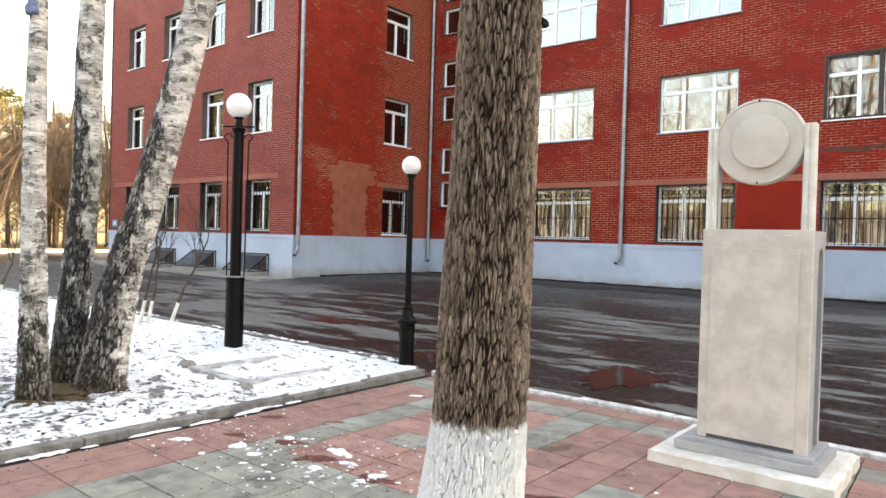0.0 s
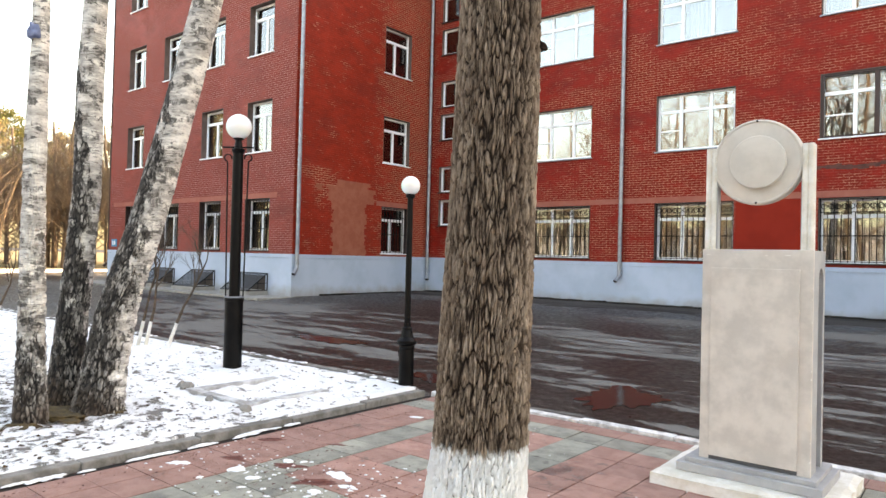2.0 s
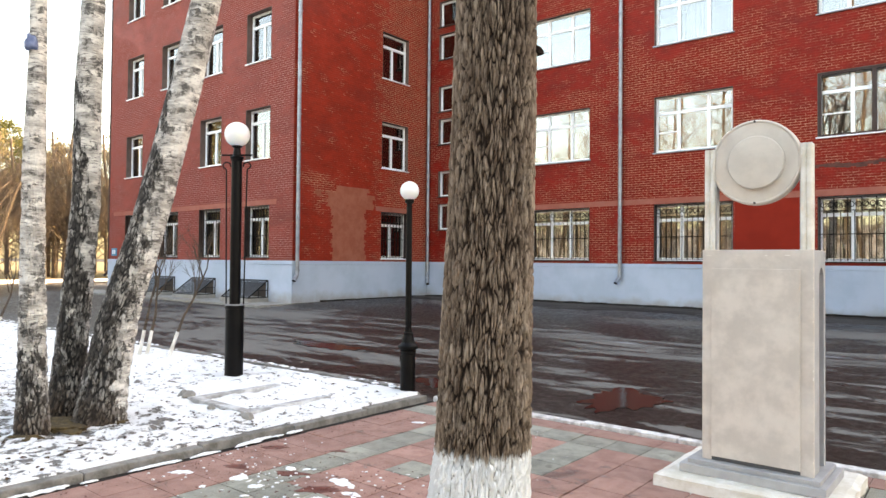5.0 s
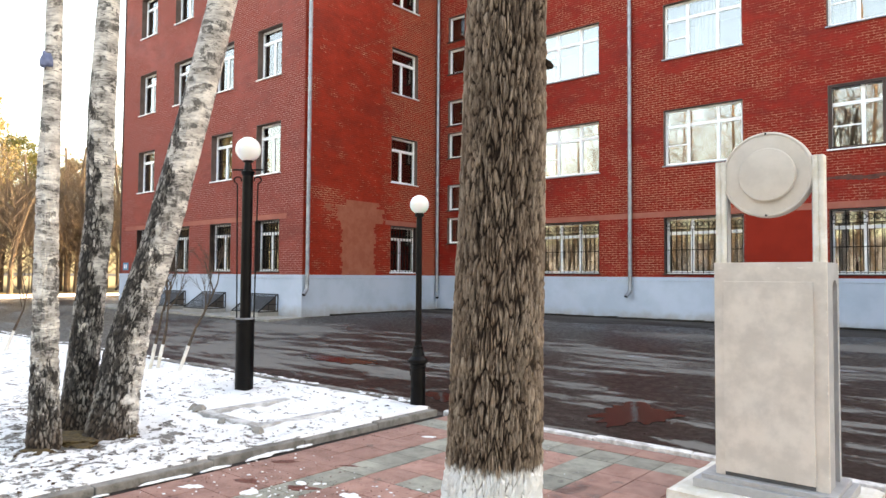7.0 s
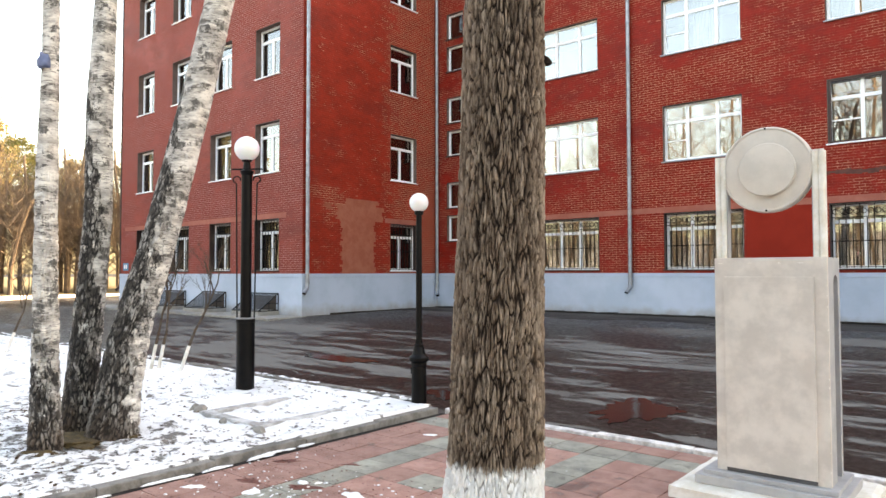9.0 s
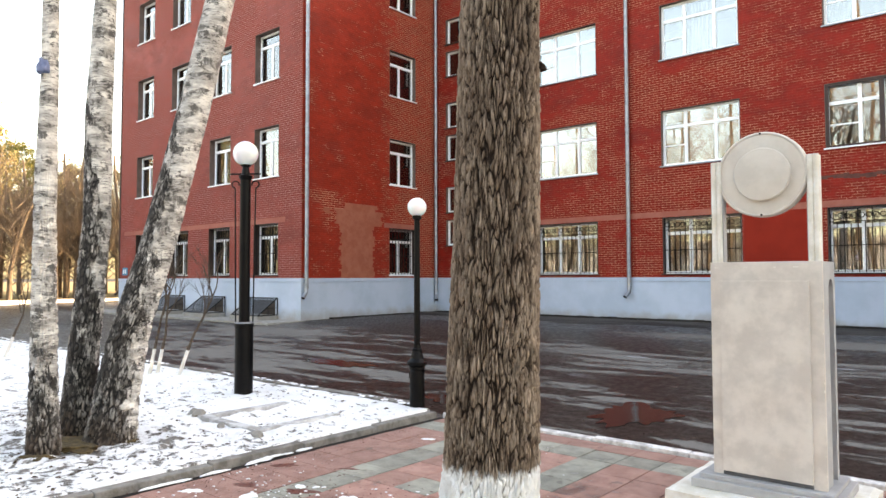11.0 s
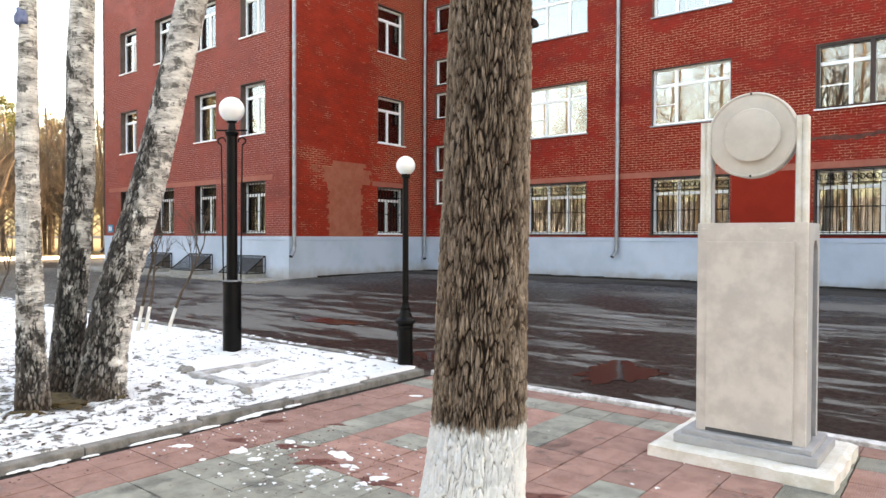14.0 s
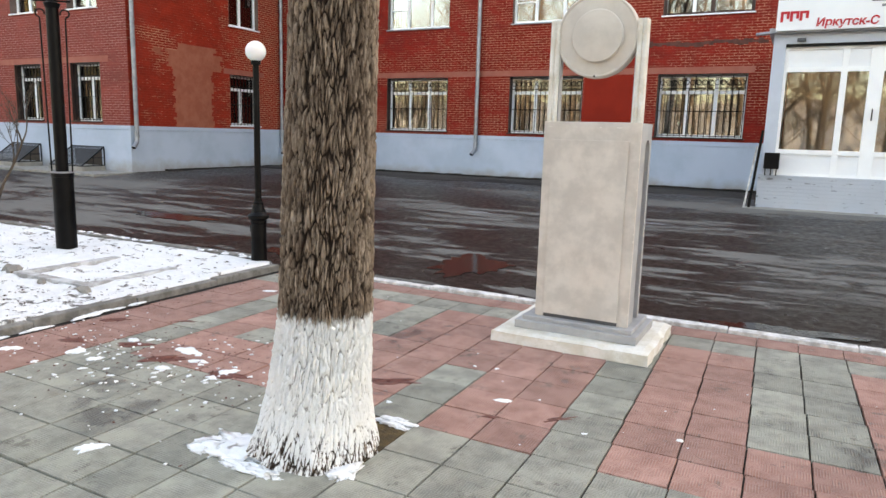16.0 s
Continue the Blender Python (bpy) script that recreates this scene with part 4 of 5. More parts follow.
# glazing: frame, rails, panes
fx = [AX + 0.25, AX + 1.40, AX + 1.98, AX + 3.05, AX + 4.2, AX + 5.5]
bm = bmesh.new()
box(bm, fx[0], fx[-1], AY + 0.05, AY + 0.13, 0.98, 1.04)
part("bottom_rail", bm, M_PVC, annex)
bm = bmesh.new()
box(bm, fx[0], fx[-1], AY + 0.05, AY + 0.13, 3.66, 3.74)
part("head_rail", bm, M_PVC, annex, "white plastic rail")
for z in (1.50, 3.25):
    bm = bmesh.new()
    box(bm, fx[0], fx[-1], AY + 0.046, AY + 0.126, z - 0.05, z + 0.05)
    part("rail", bm, M_PVC, annex)
for n, x in enumerate(fx):
    bm = bmesh.new()
    wide = 0.13 if n in (2, 3) else 0.06
    box(bm, x - wide, x + wide, AY + 0.04, AY + 0.12, 0.98, 3.74, 0.006)
    part("post", bm, M_PVC, annex)
for a, b in zip(fx, fx[1:]):
    bm = bmesh.new()
    box(bm, a, b, AY + 0.08, AY + 0.1, 1.04, 1.46)
    part("infill_panel", bm, M_WHITE, annex)
    bm = bmesh.new()
    box(bm, a, b, AY + 0.08, AY + 0.1, 3.29, 3.66)
    part("infill_panel", bm, M_WHITE, annex)
    bm = bmesh.new()
    box(bm, a, b, AY + 0.085, AY + 0.097, 1.54, 3.21)
    ob = part("pane", bm, M_GLASS, annex)
    ob.visible_shadow = False
bm = bmesh.new()
rod(bm, [(fx[2] + 0.0, AY + 0.03, 2.2), (fx[2] + 0.0, AY - 0.02, 2.2), (fx[2] + 0.0, AY - 0.02, 2.42), (fx[2] + 0.0, AY + 0.03, 2.42)], 0.012, 6)
part("door_handle", bm, M_IRON, annex, "dark door handle")
bm = bmesh.new()
box(bm, AX + 0.45, AX + 0.62, AY - 0.07, AY, 3.82, 3.89, 0.01)
part("wall_lamp", bm, M_GREYIRON, annex, "small grey lamp over the glazing")
bm = bmesh.new()
box(bm, AX + 0.25, 6.1, AY - 0.02, AY + 0.02, 3.72, 3.78)
part("drip_edge", bm, M_IRON, annex)


def lettering(text, at, size, material, parent):
    data = bpy.data.curves.new("lettering", "FONT")
    data.body, data.size, data.extrude, data.shear = text, size, 0.004, 0.12
    data.offset = 0.006
    data.materials.append(material)
    ob = new("lettering", data)
    ob.matrix_world = pose(*at, 90, 0, 0)
    ob.parent = parent
    return ob


SIGN_Y = AY - 0.226
tagged(lettering("Иркутск-С", (AX + 0.76, SIGN_Y, 4.10), 0.222, M_REDSIGN, fascia), "red raised lettering")
# the mark beside it, as plain strokes
bm = bmesh.new()
for x in (0.09, 0.27, 0.45):
    box(bm, AX + x, AX + x + 0.055, SIGN_Y - 0.004, SIGN_Y + 0.004, 4.20 + x * 0.05, 4.42)
    box(bm, AX + x + 0.055, AX + x + 0.17, SIGN_Y - 0.004, SIGN_Y + 0.004, 4.37, 4.42)
    box(bm, AX + x + 0.115, AX + x + 0.17, SIGN_Y - 0.004, SIGN_Y + 0.004, 4.27, 4.37)
part("emblem", bm, M_REDSIGN, fascia, "red emblem of plain strokes")
bm = bmesh.new()
box(bm, AX + 1.72, AX + 2.9, SIGN_Y - 0.003, SIGN_Y + 0.004, 4.54, 4.59)
box(bm, AX + 1.9, AX + 2.9, SIGN_Y - 0.003, SIGN_Y + 0.004, 4.43, 4.48)
part("small_text", bm, M_GREYSIGN, fascia, "grey bars of small text")
# rail with a litter bin by the porch
rail = thing("handrail", "dark iron handrail leaning beside the porch steps", "handrail")
bm = bmesh.new()
tube(bm, (AX - 0.02, AY - 0.25, 1.95), (AX - 0.16, AY - 0.3, 0.2), 0.03, seg=8)
part("post", bm, M_IRON, rail)
bm = bmesh.new()
tube(bm, (AX - 0.1, AY - 0.34, 1.6), (AX - 0.26, AY - 0.36, 0.2), 0.02, seg=8)
box(bm, AX - 0.36, AX - 0.06, AY - 0.5, AY - 0.25, 0.12, 0.21, 0.01)
part("foot", bm, M_KERBWHITE, rail, "white painted foot")
bin_ = thing("litter_bin", "black litter bin hung on an iron bracket", "bin")
bm = bmesh.new()
box(bm, AX + 0.06, AX + 0.36, AY - 0.32, AY - 0.06, 1.12, 1.47, 0.015)
part("bucket", bm, M_BLACK, bin_)
bm = bmesh.new()
for x in (0.1, 0.21, 0.32):
    rod(bm, [(AX + x, AY - 0.3, 1.12), (AX + x, AY - 0.3, 0.99), (AX + x, AY - 0.034, 0.985)], 0.012, 6)
part("bracket", bm, M_IRON, bin_)
bm = bmesh.new()
box(bm, AX - 0.3, 6.6, AY - 0.6, AY - 0.03, 0.05, 0.26, 0.02)
single("step", bm, M_CONCRETE, "low concrete step in front of the porch", "step", kind="structure")


# ---- monument ----
mon = thing("monument", "pale clad pillar carrying a disc between two posts", "monument", (0, 0, 0))
bm = bmesh.new()
box(bm, -1.09, 0.17, 4.34, 5.36, -0.02, 0.10)
bmesh.ops.subdivide_edges(bm, edges=bm.edges[:], cuts=24, use_grid_fill=True)
for v in bm.verts:
    rim = max(abs(v.co.x + 0.46) / 0.63, abs(v.co.y - 4.85) / 0.51)
    chip = max(0.0, noise.noise(v.co * 9) - 0.15) * 0.05 if rim > 0.97 and v.co.z > 0.07 else 0.0
    v.co += Vector((noise.noise(v.co * 7) * 0.012, noise.noise(v.co * 7 + Vector((7, 0, 0))) * 0.012, noise.noise(v.co * 4) * 0.005 - chip - (0.014 if rim > 0.985 and v.co.z > 0.09 else 0)))
part("slab", bm, M_LIME, mon, "whitewashed cement slab, yellowed at the edge")
bm = bmesh.new()
box(bm, -0.95, 0.045, 4.49, 5.15, 0.10, 0.165, 0.006)
box(bm, -0.90, 0.0, 4.53, 5.10, 0.165, 0.20, 0.006)
part("step", bm, M_STONEGREY, mon, "grey cladded step")
BX0, BX1, BY0, BY1, BZ = -0.815, -0.055, 4.60, 5.02, 1.785
niche = (4.80, 4.96)
bm = bmesh.new()
box(bm, BX0, BX1 - 0.05, BY0 + 0.03, BY1, 0.20, BZ)
box(bm, BX0, BX1 + 0.003, BY0, BY0 + 0.03, 0.20, BZ, 0.004)
part("shaft", bm, M_STONE, mon, "pale beige cladded shaft")
# right-hand cheek with an arched slot; its grey puts the side's shade into colour
bm = bmesh.new()
x0, x1 = BX1 - 0.05, BX1
outline = [(BY0 + 0.031, 0.2), (BY0 + 0.031, BZ - 0.002), (BY1, BZ - 0.002), (BY1, 0.2), (niche[1], 0.2)]
mid, r = (niche[0] + niche[1]) / 2, (niche[1] - niche[0]) / 2
outline += [(mid + r * math.cos(k * math.pi / 10), 1.58 + r * math.sin(k * math.pi / 10)) for k in range(11)] + [(niche[0], 0.2)]
near, far = [bm.verts.new((x1, y, z)) for y, z in outline], [bm.verts.new((x0, y, z)) for y, z in outline]
bm.faces.new(near)
bm.faces.new(far[::-1])
for k in range(len(outline)):
    q = (k + 1) % len(outline)
    bm.faces.new((near[k], far[k], far[q], near[q]))
part("cheek", bm, M_STONEGREY, mon, "side face greyed for shade, with an arched slot")
# slot back toned dark to carry the shade inside the slot
bm = bmesh.new()
box(bm, x0 - 0.002, x0 + 0.004, niche[0] - 0.01, niche[1] + 0.01, 0.2, 1.68)
part("slot_back", bm, M_RECESSSHADE, mon)
bm = bmesh.new()
box(bm, -0.742, -0.136, BY0 - 0.018, BY0 + 0.002, 0.232, 1.645, 0.003)
part("front_panel", bm, M_STONE, mon, "thin front panel")
# solid dark strip painted as the shadow under the front panel
bm = bmesh.new()
box(bm, -0.742, -0.136, BY0 - 0.006, BY0 + 0.002, 0.203, 0.231)
part("shadow_strip", bm, M_RECESSSHADE, mon, "dark strip in place of the shadow under the front panel")
# weld beads along the corners
rng = random.Random(9)
bm = bmesh.new()
z = 0.3
while z < BZ:
    box(bm, BX1 - 0.003, BX1 + 0.002, BY0 - 0.002, BY0 + 0.003, z, z + rng.uniform(0.004, 0.02), 0.001)
    z += rng.uniform(0.04, 0.3)
x = BX0 + 0.03
while x < BX1 - 0.05:
    box(bm, x, x + rng.uniform(0.01, 0.05), BY0 - 0.002, BY0 + 0.006, BZ - 0.043, BZ - 0.039, 0.001)
    x += rng.uniform(0.08, 0.25)
tagged(part("weld_beads", bm, M_LIME, mon, "pale weld beads"), kind="stuff")


def post(x, top):
    bm = bmesh.new()
    outline = []
    for cx, cy, rr in ((x + 0.021, 4.655, 0.021), (x + 0.058, 4.655, 0.019)):
        outline.append((cx, cy, rr))
    for cx, cy, rr in outline:
        tube(bm, (cx, cy, BZ), (cx, cy, top), rr, seg=16)
    box(bm, x + 0.004, x + 0.074, 4.655, 4.74, BZ, top, 0.004)
    part("post", bm, M_LIME, mon, "whitish ribbed post")
    bm = bmesh.new()
    box(bm, x + 0.078 if x < -0.5 else x - 0.006, x + 0.086 if x < -0.5 else x + 0.002, 4.66, 4.73, BZ, top - 0.25)
    part("side_strip", bm, M_STONEGREY, mon)


post(-0.815, 2.555)
post(-0.145, 2.545)
bm = bmesh.new()
lathe(bm, [(0.300, -0.055), (0.316, -0.045), (0.316, 0.035), (0.308, 0.045), (0.300, 0.045), (0.294, 0.038), (0.20, 0.046)], 72, (-0.453, 4.70, 2.435), "y")
part("disc", bm, M_DISC, mon, "cream painted disc")
bm = bmesh.new()
lathe(bm, [(0.190, 0.02), (0.196, 0.076), (0.190, 0.084), (0.15, 0.090), (0.09, 0.096), (0.03, 0.098), (0.004, 0.0982)], 64, (-0.440, 4.70, 2.43), "y")
part("boss", bm, M_DISC, mon, "slightly domed boss")
for z in (2.435 + 0.303, 2.435 - 0.303):
    bm = bmesh.new()
    tube(bm, (-0.453, 4.648, z), (-0.453, 4.660, z), 0.008, seg=8)
    part("bolt", bm, M_IRON, mon)


# ---- street lamps ----
def lamp_tall(at):
    top = thing("street_lamp", "tall black street lamp with a white globe and side rods", "street lamp", at)
    bm = bmesh.new()
    lathe(bm, [(0.128, -0.1), (0.128, 0.98), (0.134, 0.985), (0.134, 1.03), (0.12, 1.04)], 28)
    part("base", bm, M_BLACK, top, smooth=False)
    bm = bmesh.new()
    lathe(bm, [(0.132, 1.032), (0.134, 1.036), (0.134, 1.05), (0.11, 1.052)], 28)
    part("collar", bm, M_ZINC, top, "worn grey collar")
    bm = bmesh.new()
    lathe(bm, [(0.076, 1.05), (0.074, 3.08), (0.085, 3.10), (0.10, 3.14), (0.06, 3.16), (0.045, 3.27), (0.075, 3.285), (0.075, 3.30)], 24)
    part("pole", bm, M_BLACK, top)
    # rods stand in the plane that faces the path, with a curl at the top
    d = Vector((0.80, 0.60, 0))
    for s in (-1, 1):
        bm = bmesh.new()
        pts = [d * s * 0.125 + Vector((0, 0, 1.05)), d * s * 0.15 + Vector((0, 0, 2.95))]
        c = d * s * 0.145 + Vector((0, 0, 3.02))
        pts += [c + d * s * 0.055 * math.cos(k * math.tau / 9 - 1.4) + Vector((0, 0, 0.05 * math.sin(k * math.tau / 9 - 1.4))) for k in range(8)]
        rod(bm, pts, 0.010, 6)
        part("side_rod", bm, M_IRON, top)
    bm = bmesh.new()
    tube(bm, d * -0.22 + Vector((0, 0, 3.17)), d * 0.22 + Vector((0, 0, 3.17)), 0.013, seg=6)
    part("cross_bar", bm, M_IRON, top)
    bm = bmesh.new()
    bmesh.ops.create_uvsphere(bm, u_segments=40, v_segments=24, radius=0.178, matrix=Matrix.Translation((0, 0, 3.465)))
    part("globe", bm, M_OPAL, top, "white opal globe", True)


def lamp_short(at):
    top = thing("street_lamp", "shorter black street lamp with a small white globe", "street lamp", at)
    bm = bmesh.new()
    lathe(bm, [(0.105, -0.12), (0.105, 0.02), (0.096, 0.04), (0.092, 0.52), (0.098, 0.54), (0.098, 0.57)], 24)
    part("base", bm, M_BLACK, top)
    bm = bmesh.new()
    lathe(bm, [(0.09, 0.57), (0.128, 0.60), (0.128, 0.63), (0.085, 0.67), (0.062, 0.76), (0.062, 0.79), (0.048, 0.80), (0.045, 0.84)], 24)
    part("collar", bm, M_BLACK, top, "flared collar")
    bm = bmesh.new()
    lathe(bm, [(0.040, 0.84), (0.036, 2.40), (0.058, 2.415), (0.058, 2.45), (0.05, 2.46)], 20)
    part("pole", bm, M_BLACK, top)
    bm = bmesh.new()
    box(bm, -0.115, -0.088, -0.03, 0.03, 0.42, 0.50, 0.004)
    part("hatch", bm, M_IRON, top)
    bm = bmesh.new()
    bmesh.ops.create_uvsphere(bm, u_segments=36, v_segments=20, radius=0.12, matrix=Matrix.Translation((0, 0, 2.56)))
    part("globe", bm, M_OPAL, top, "white opal globe", True)


lamp_tall((-7.47, 4.93, 0.0))
lamp_short((-4.77, 5.62, 0.0))


# ---- trees ----
def branch_mesh(rng, start, way, length, radius, depth, verts, faces, tips, spread_=0.6, sag=0.0, seg=5):
    """Grows one limb as a bent tapering tube, then its side limbs."""
    p, d, n = Vector(start), Vector(way).normalized(), 4
    rings = []
    for k in range(n + 1):
        r = radius * (1 - 0.6 * k / n)
        turn = d.to_track_quat("Z", "Y").to_matrix()
        rings.append(len(verts))
        for j in range(seg):
            verts.append(tuple(p + turn @ Vector((r * math.cos(j * math.tau / seg), r * math.sin(j * math.tau / seg), 0))))
        if k < n:
            p = p + d * (length / n)
            d = (d + Vector((rng.uniform(-0.2, 0.2), rng.uniform(-0.2, 0.2), rng.uniform(-0.12, 0.2) - sag))).normalized()
            if depth > 0 and k >= 1:
                for _ in range(2 if depth > 1 else 3):
                    side_ = Vector((rng.uniform(-1, 1), rng.uniform(-1, 1), rng.uniform(-0.2, 0.9))).normalized()
                    branch_mesh(rng, p, d * (1 - spread_) + side_ * spread_, length * rng.uniform(0.4, 0.65), r * 0.55, depth - 1, verts, faces, tips, spread_, sag, max(3, seg - 1))
    for a, b in zip(rings, rings[1:]):
        for j in range(seg):
            faces.append((a + j, a + (j + 1) % seg, b + (j + 1) % seg, b + j))
    tips.append(tuple(p))


def trunk_mesh(name, rows, seg, rows_n, relief, material, seed):
    """A trunk through a few (x, y, z, radius) stations, with uneven bark."""
    zs = np.array([q[2] for q in rows])
    level = np.linspace(zs[0], zs[-1], rows_n)
    cx, cy, cr = (np.interp(level, zs, [q[k] for q in rows]) for k in (0, 1, 3))
    verts, faces, ridges, flanks = [], [], [], []
    for z, x, y, r in zip(level, cx, cy, cr):
        for j in range(seg):
            t = j * math.tau / seg
            c, s = math.cos(t), math.sin(t)
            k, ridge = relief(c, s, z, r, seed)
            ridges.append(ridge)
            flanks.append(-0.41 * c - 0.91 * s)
            verts.append((x + c * (r + k), y + s * (r + k), z))
    for i in range(rows_n - 1):
        for j in range(seg):
            a, b = i * seg + j, i * seg + (j + 1) % seg
            faces.append((a, b, b + seg, a + seg))
    faces.append(tuple(range(seg))[::-1])
    faces.append(tuple(range((rows_n - 1) * seg, rows_n * seg)))
    data = raw(name, verts, faces, material, True)
    # ridge: crack depth, read by the bark materials to darken the fissures
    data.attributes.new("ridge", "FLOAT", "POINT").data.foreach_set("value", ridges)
    data.attributes.new("flank", "FLOAT", "POINT").data.foreach_set("value", flanks)
    return data


def poplar_relief(c, s, z, r, seed):
    """Narrow overlapping bark plates parted by thin fissures that weave into one another."""
    p = Vector((c * r * 47, s * r * 47, z * 6.0))
    p += Vector((noise.noise(Vector((c * 5, s * 5, z * 5))), noise.noise(Vector((c * 5 + 9, s * 5, z * 5))), 0.5 * noise.noise(Vector((c * 9, s * 9, z * 6 + 4))))) * 1.0
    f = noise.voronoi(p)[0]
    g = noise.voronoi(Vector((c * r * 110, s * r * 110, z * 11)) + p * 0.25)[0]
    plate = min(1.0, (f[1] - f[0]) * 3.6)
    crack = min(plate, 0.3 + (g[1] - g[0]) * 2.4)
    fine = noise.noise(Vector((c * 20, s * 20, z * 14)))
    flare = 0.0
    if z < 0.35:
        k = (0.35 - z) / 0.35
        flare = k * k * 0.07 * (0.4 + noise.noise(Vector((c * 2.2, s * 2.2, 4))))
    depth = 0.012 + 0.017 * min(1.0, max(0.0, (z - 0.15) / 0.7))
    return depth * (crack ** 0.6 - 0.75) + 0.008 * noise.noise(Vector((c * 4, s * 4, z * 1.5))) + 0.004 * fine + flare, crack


poplar = thing("poplar_tree", "old tree with deeply fissured brown bark and a limewashed foot", "tree", (0, 0, 0))
stations = [(-1.14, 2.08, -0.06, 0.325), (-1.13, 2.09, 0.10, 0.302), (-1.11, 2.105, 0.35, 0.268), (-1.09, 2.12, 0.7, 0.242), (-1.075, 2.13, 1.4, 0.226), (-1.06, 2.14, 2.0, 0.215), (-1.04, 2.15, 3.0, 0.202), (-1.0, 2.2, 4.2, 0.19)]
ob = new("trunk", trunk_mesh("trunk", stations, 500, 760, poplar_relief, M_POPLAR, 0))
ob.parent = poplar
verts, faces, tips = [], [], []
rng = random.Random(21)
branch_mesh(rng, (-1.0, 2.2, 4.15), (0.03, 0.03, 1), 6.0, 0.185, 0, verts, faces, tips, 0.5, 0, 14)
for k in range(12):
    t = k * 2.4
    branch_mesh(rng, (-1.0 + 0.03 * k * 0.2, 2.2, 4.9 + k * 0.38), (math.cos(t), math.sin(t), 0.75), 3.0, 0.06, 2, verts, faces, tips, 0.5, 0, 6)
ob = new("bare_crown", raw("bare_crown", verts, faces, M_TWIG))
ob.parent = poplar
tagged(ob, "bare limbs high above")
bm = bmesh.new()
blob(bm, (-0.865, 2.26, 2.74), 0.035, 3.0, 1.0)
part("knot", bm, M_POPLAR, poplar, "broken stub of a twig")


def birch_relief(c, s, z, r, seed):
    rough = max(0.1, 1.0 - z / 3.6)
    p = Vector((c * r * 36 + seed, s * r * 36, z * 9.0))
    p += Vector((noise.noise(Vector((c * 3, s * 3, z * 4 + seed))) * 1.5, 0, 0))
    f = noise.voronoi(p)[0]
    crack = min(1.0, (f[1] - f[0]) * 2.6)
    return 0.006 * noise.noise(Vector((c * 2.5, s * 2.5, z * 3 + seed))) + rough * 0.030 * (crack - 0.6), crack


def birch(rows, rough_top, side_, seed, label):
    top = thing("birch_tree", label, "tree", group="clump of birches")
    mat = birch_material("birch bark", rough_top, side_)
    ob = new("trunk", trunk_mesh("trunk", rows, 130, 420, birch_relief, mat, seed))
    ob.parent = top
    rng = random.Random(int(seed * 10))
    x, y, z, r = rows[-1]
    px, py, pz, _ = rows[-2]
    verts, faces, tips = [], [], []
    d = Vector((x - px, y - py, z - pz)).normalized()
    branch_mesh(rng, Vector((x, y, z)) - d * 0.05, d + Vector((0, 0, 0.3)), 4.5, r, 0, verts, faces, tips, 0.4, 0, 10)
    for k in range(9):
        t = k * 2.4 + seed
        branch_mesh(rng, Vector((x, y, z + 0.3)) + d * (k * 0.38), (math.cos(t), math.sin(t), 0.9), 2.0, 0.03, 2, verts, faces, tips, 0.5, 0.05, 5)
    ob = new("bare_crown", raw("bare_crown", verts, faces, M_TWIG))
    ob.parent = top


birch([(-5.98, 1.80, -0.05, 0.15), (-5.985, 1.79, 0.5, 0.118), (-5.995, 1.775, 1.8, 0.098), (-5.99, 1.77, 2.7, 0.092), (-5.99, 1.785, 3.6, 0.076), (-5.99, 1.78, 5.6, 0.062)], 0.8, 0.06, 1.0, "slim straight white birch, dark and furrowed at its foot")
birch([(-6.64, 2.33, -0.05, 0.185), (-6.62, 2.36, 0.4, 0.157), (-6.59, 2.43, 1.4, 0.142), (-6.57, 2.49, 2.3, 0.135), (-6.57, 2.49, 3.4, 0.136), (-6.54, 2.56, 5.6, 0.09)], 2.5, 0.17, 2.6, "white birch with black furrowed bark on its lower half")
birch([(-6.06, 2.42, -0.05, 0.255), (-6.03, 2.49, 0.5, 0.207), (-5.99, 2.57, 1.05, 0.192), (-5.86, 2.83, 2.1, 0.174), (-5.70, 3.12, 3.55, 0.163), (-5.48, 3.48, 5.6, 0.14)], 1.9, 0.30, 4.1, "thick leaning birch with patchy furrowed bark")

rag = bmesh.new()
blob(rag, (-5.945, 1.715, 3.62), 0.062, 2.0, 2.0, 3)
single("rag", rag, M_RAG, "faded blue rag tied round a birch", "rag", smooth=True)
rag = None

# saplings with limewashed stems by the road
def sapling(at, lean, height, seed, stems):
    rng = random.Random(seed)
    top = thing("sapling", "bare sapling with a limewashed stem in the snow", "sapling", at, "saplings by the road")
    for s in range(stems):
        off = Vector((0.16 * s, 0.05 * s, 0))
        bm = bmesh.new()
        mid_ = Vector(lean) * 0.42 + off + Vector((0, 0, 0.42))
        tube(bm, off + Vector((0, 0, -0.05)), mid_, 0.034, 0.028, 8)
        part("painted_stem", bm, M_LIME, top, "limewashed lower stem")
        verts, faces, tips = [], [], []
        branch_mesh(rng, mid_, Vector(lean) + Vector((0, 0, 1)), height * 0.62, 0.026, 0, verts, faces, tips, 0.35, 0, 6)
        tip = Vector(tips[0])
        for k in range(4):
            branch_mesh(rng, mid_.lerp(tip, 0.55 + 0.15 * k), Vector((rng.uniform(-0.6, 0.6), rng.uniform(-0.6, 0.6), 1)), 0.55, 0.013, 2, verts, faces, tips, 0.35, 0, 4)
        ob = new("bare_top", raw("bare_top", verts, faces, M_TWIG))
        ob.parent = top


sapling((-10.45, 5.05, 0.05), (0.2, 0.12, 0), 1.7, 3, 2)
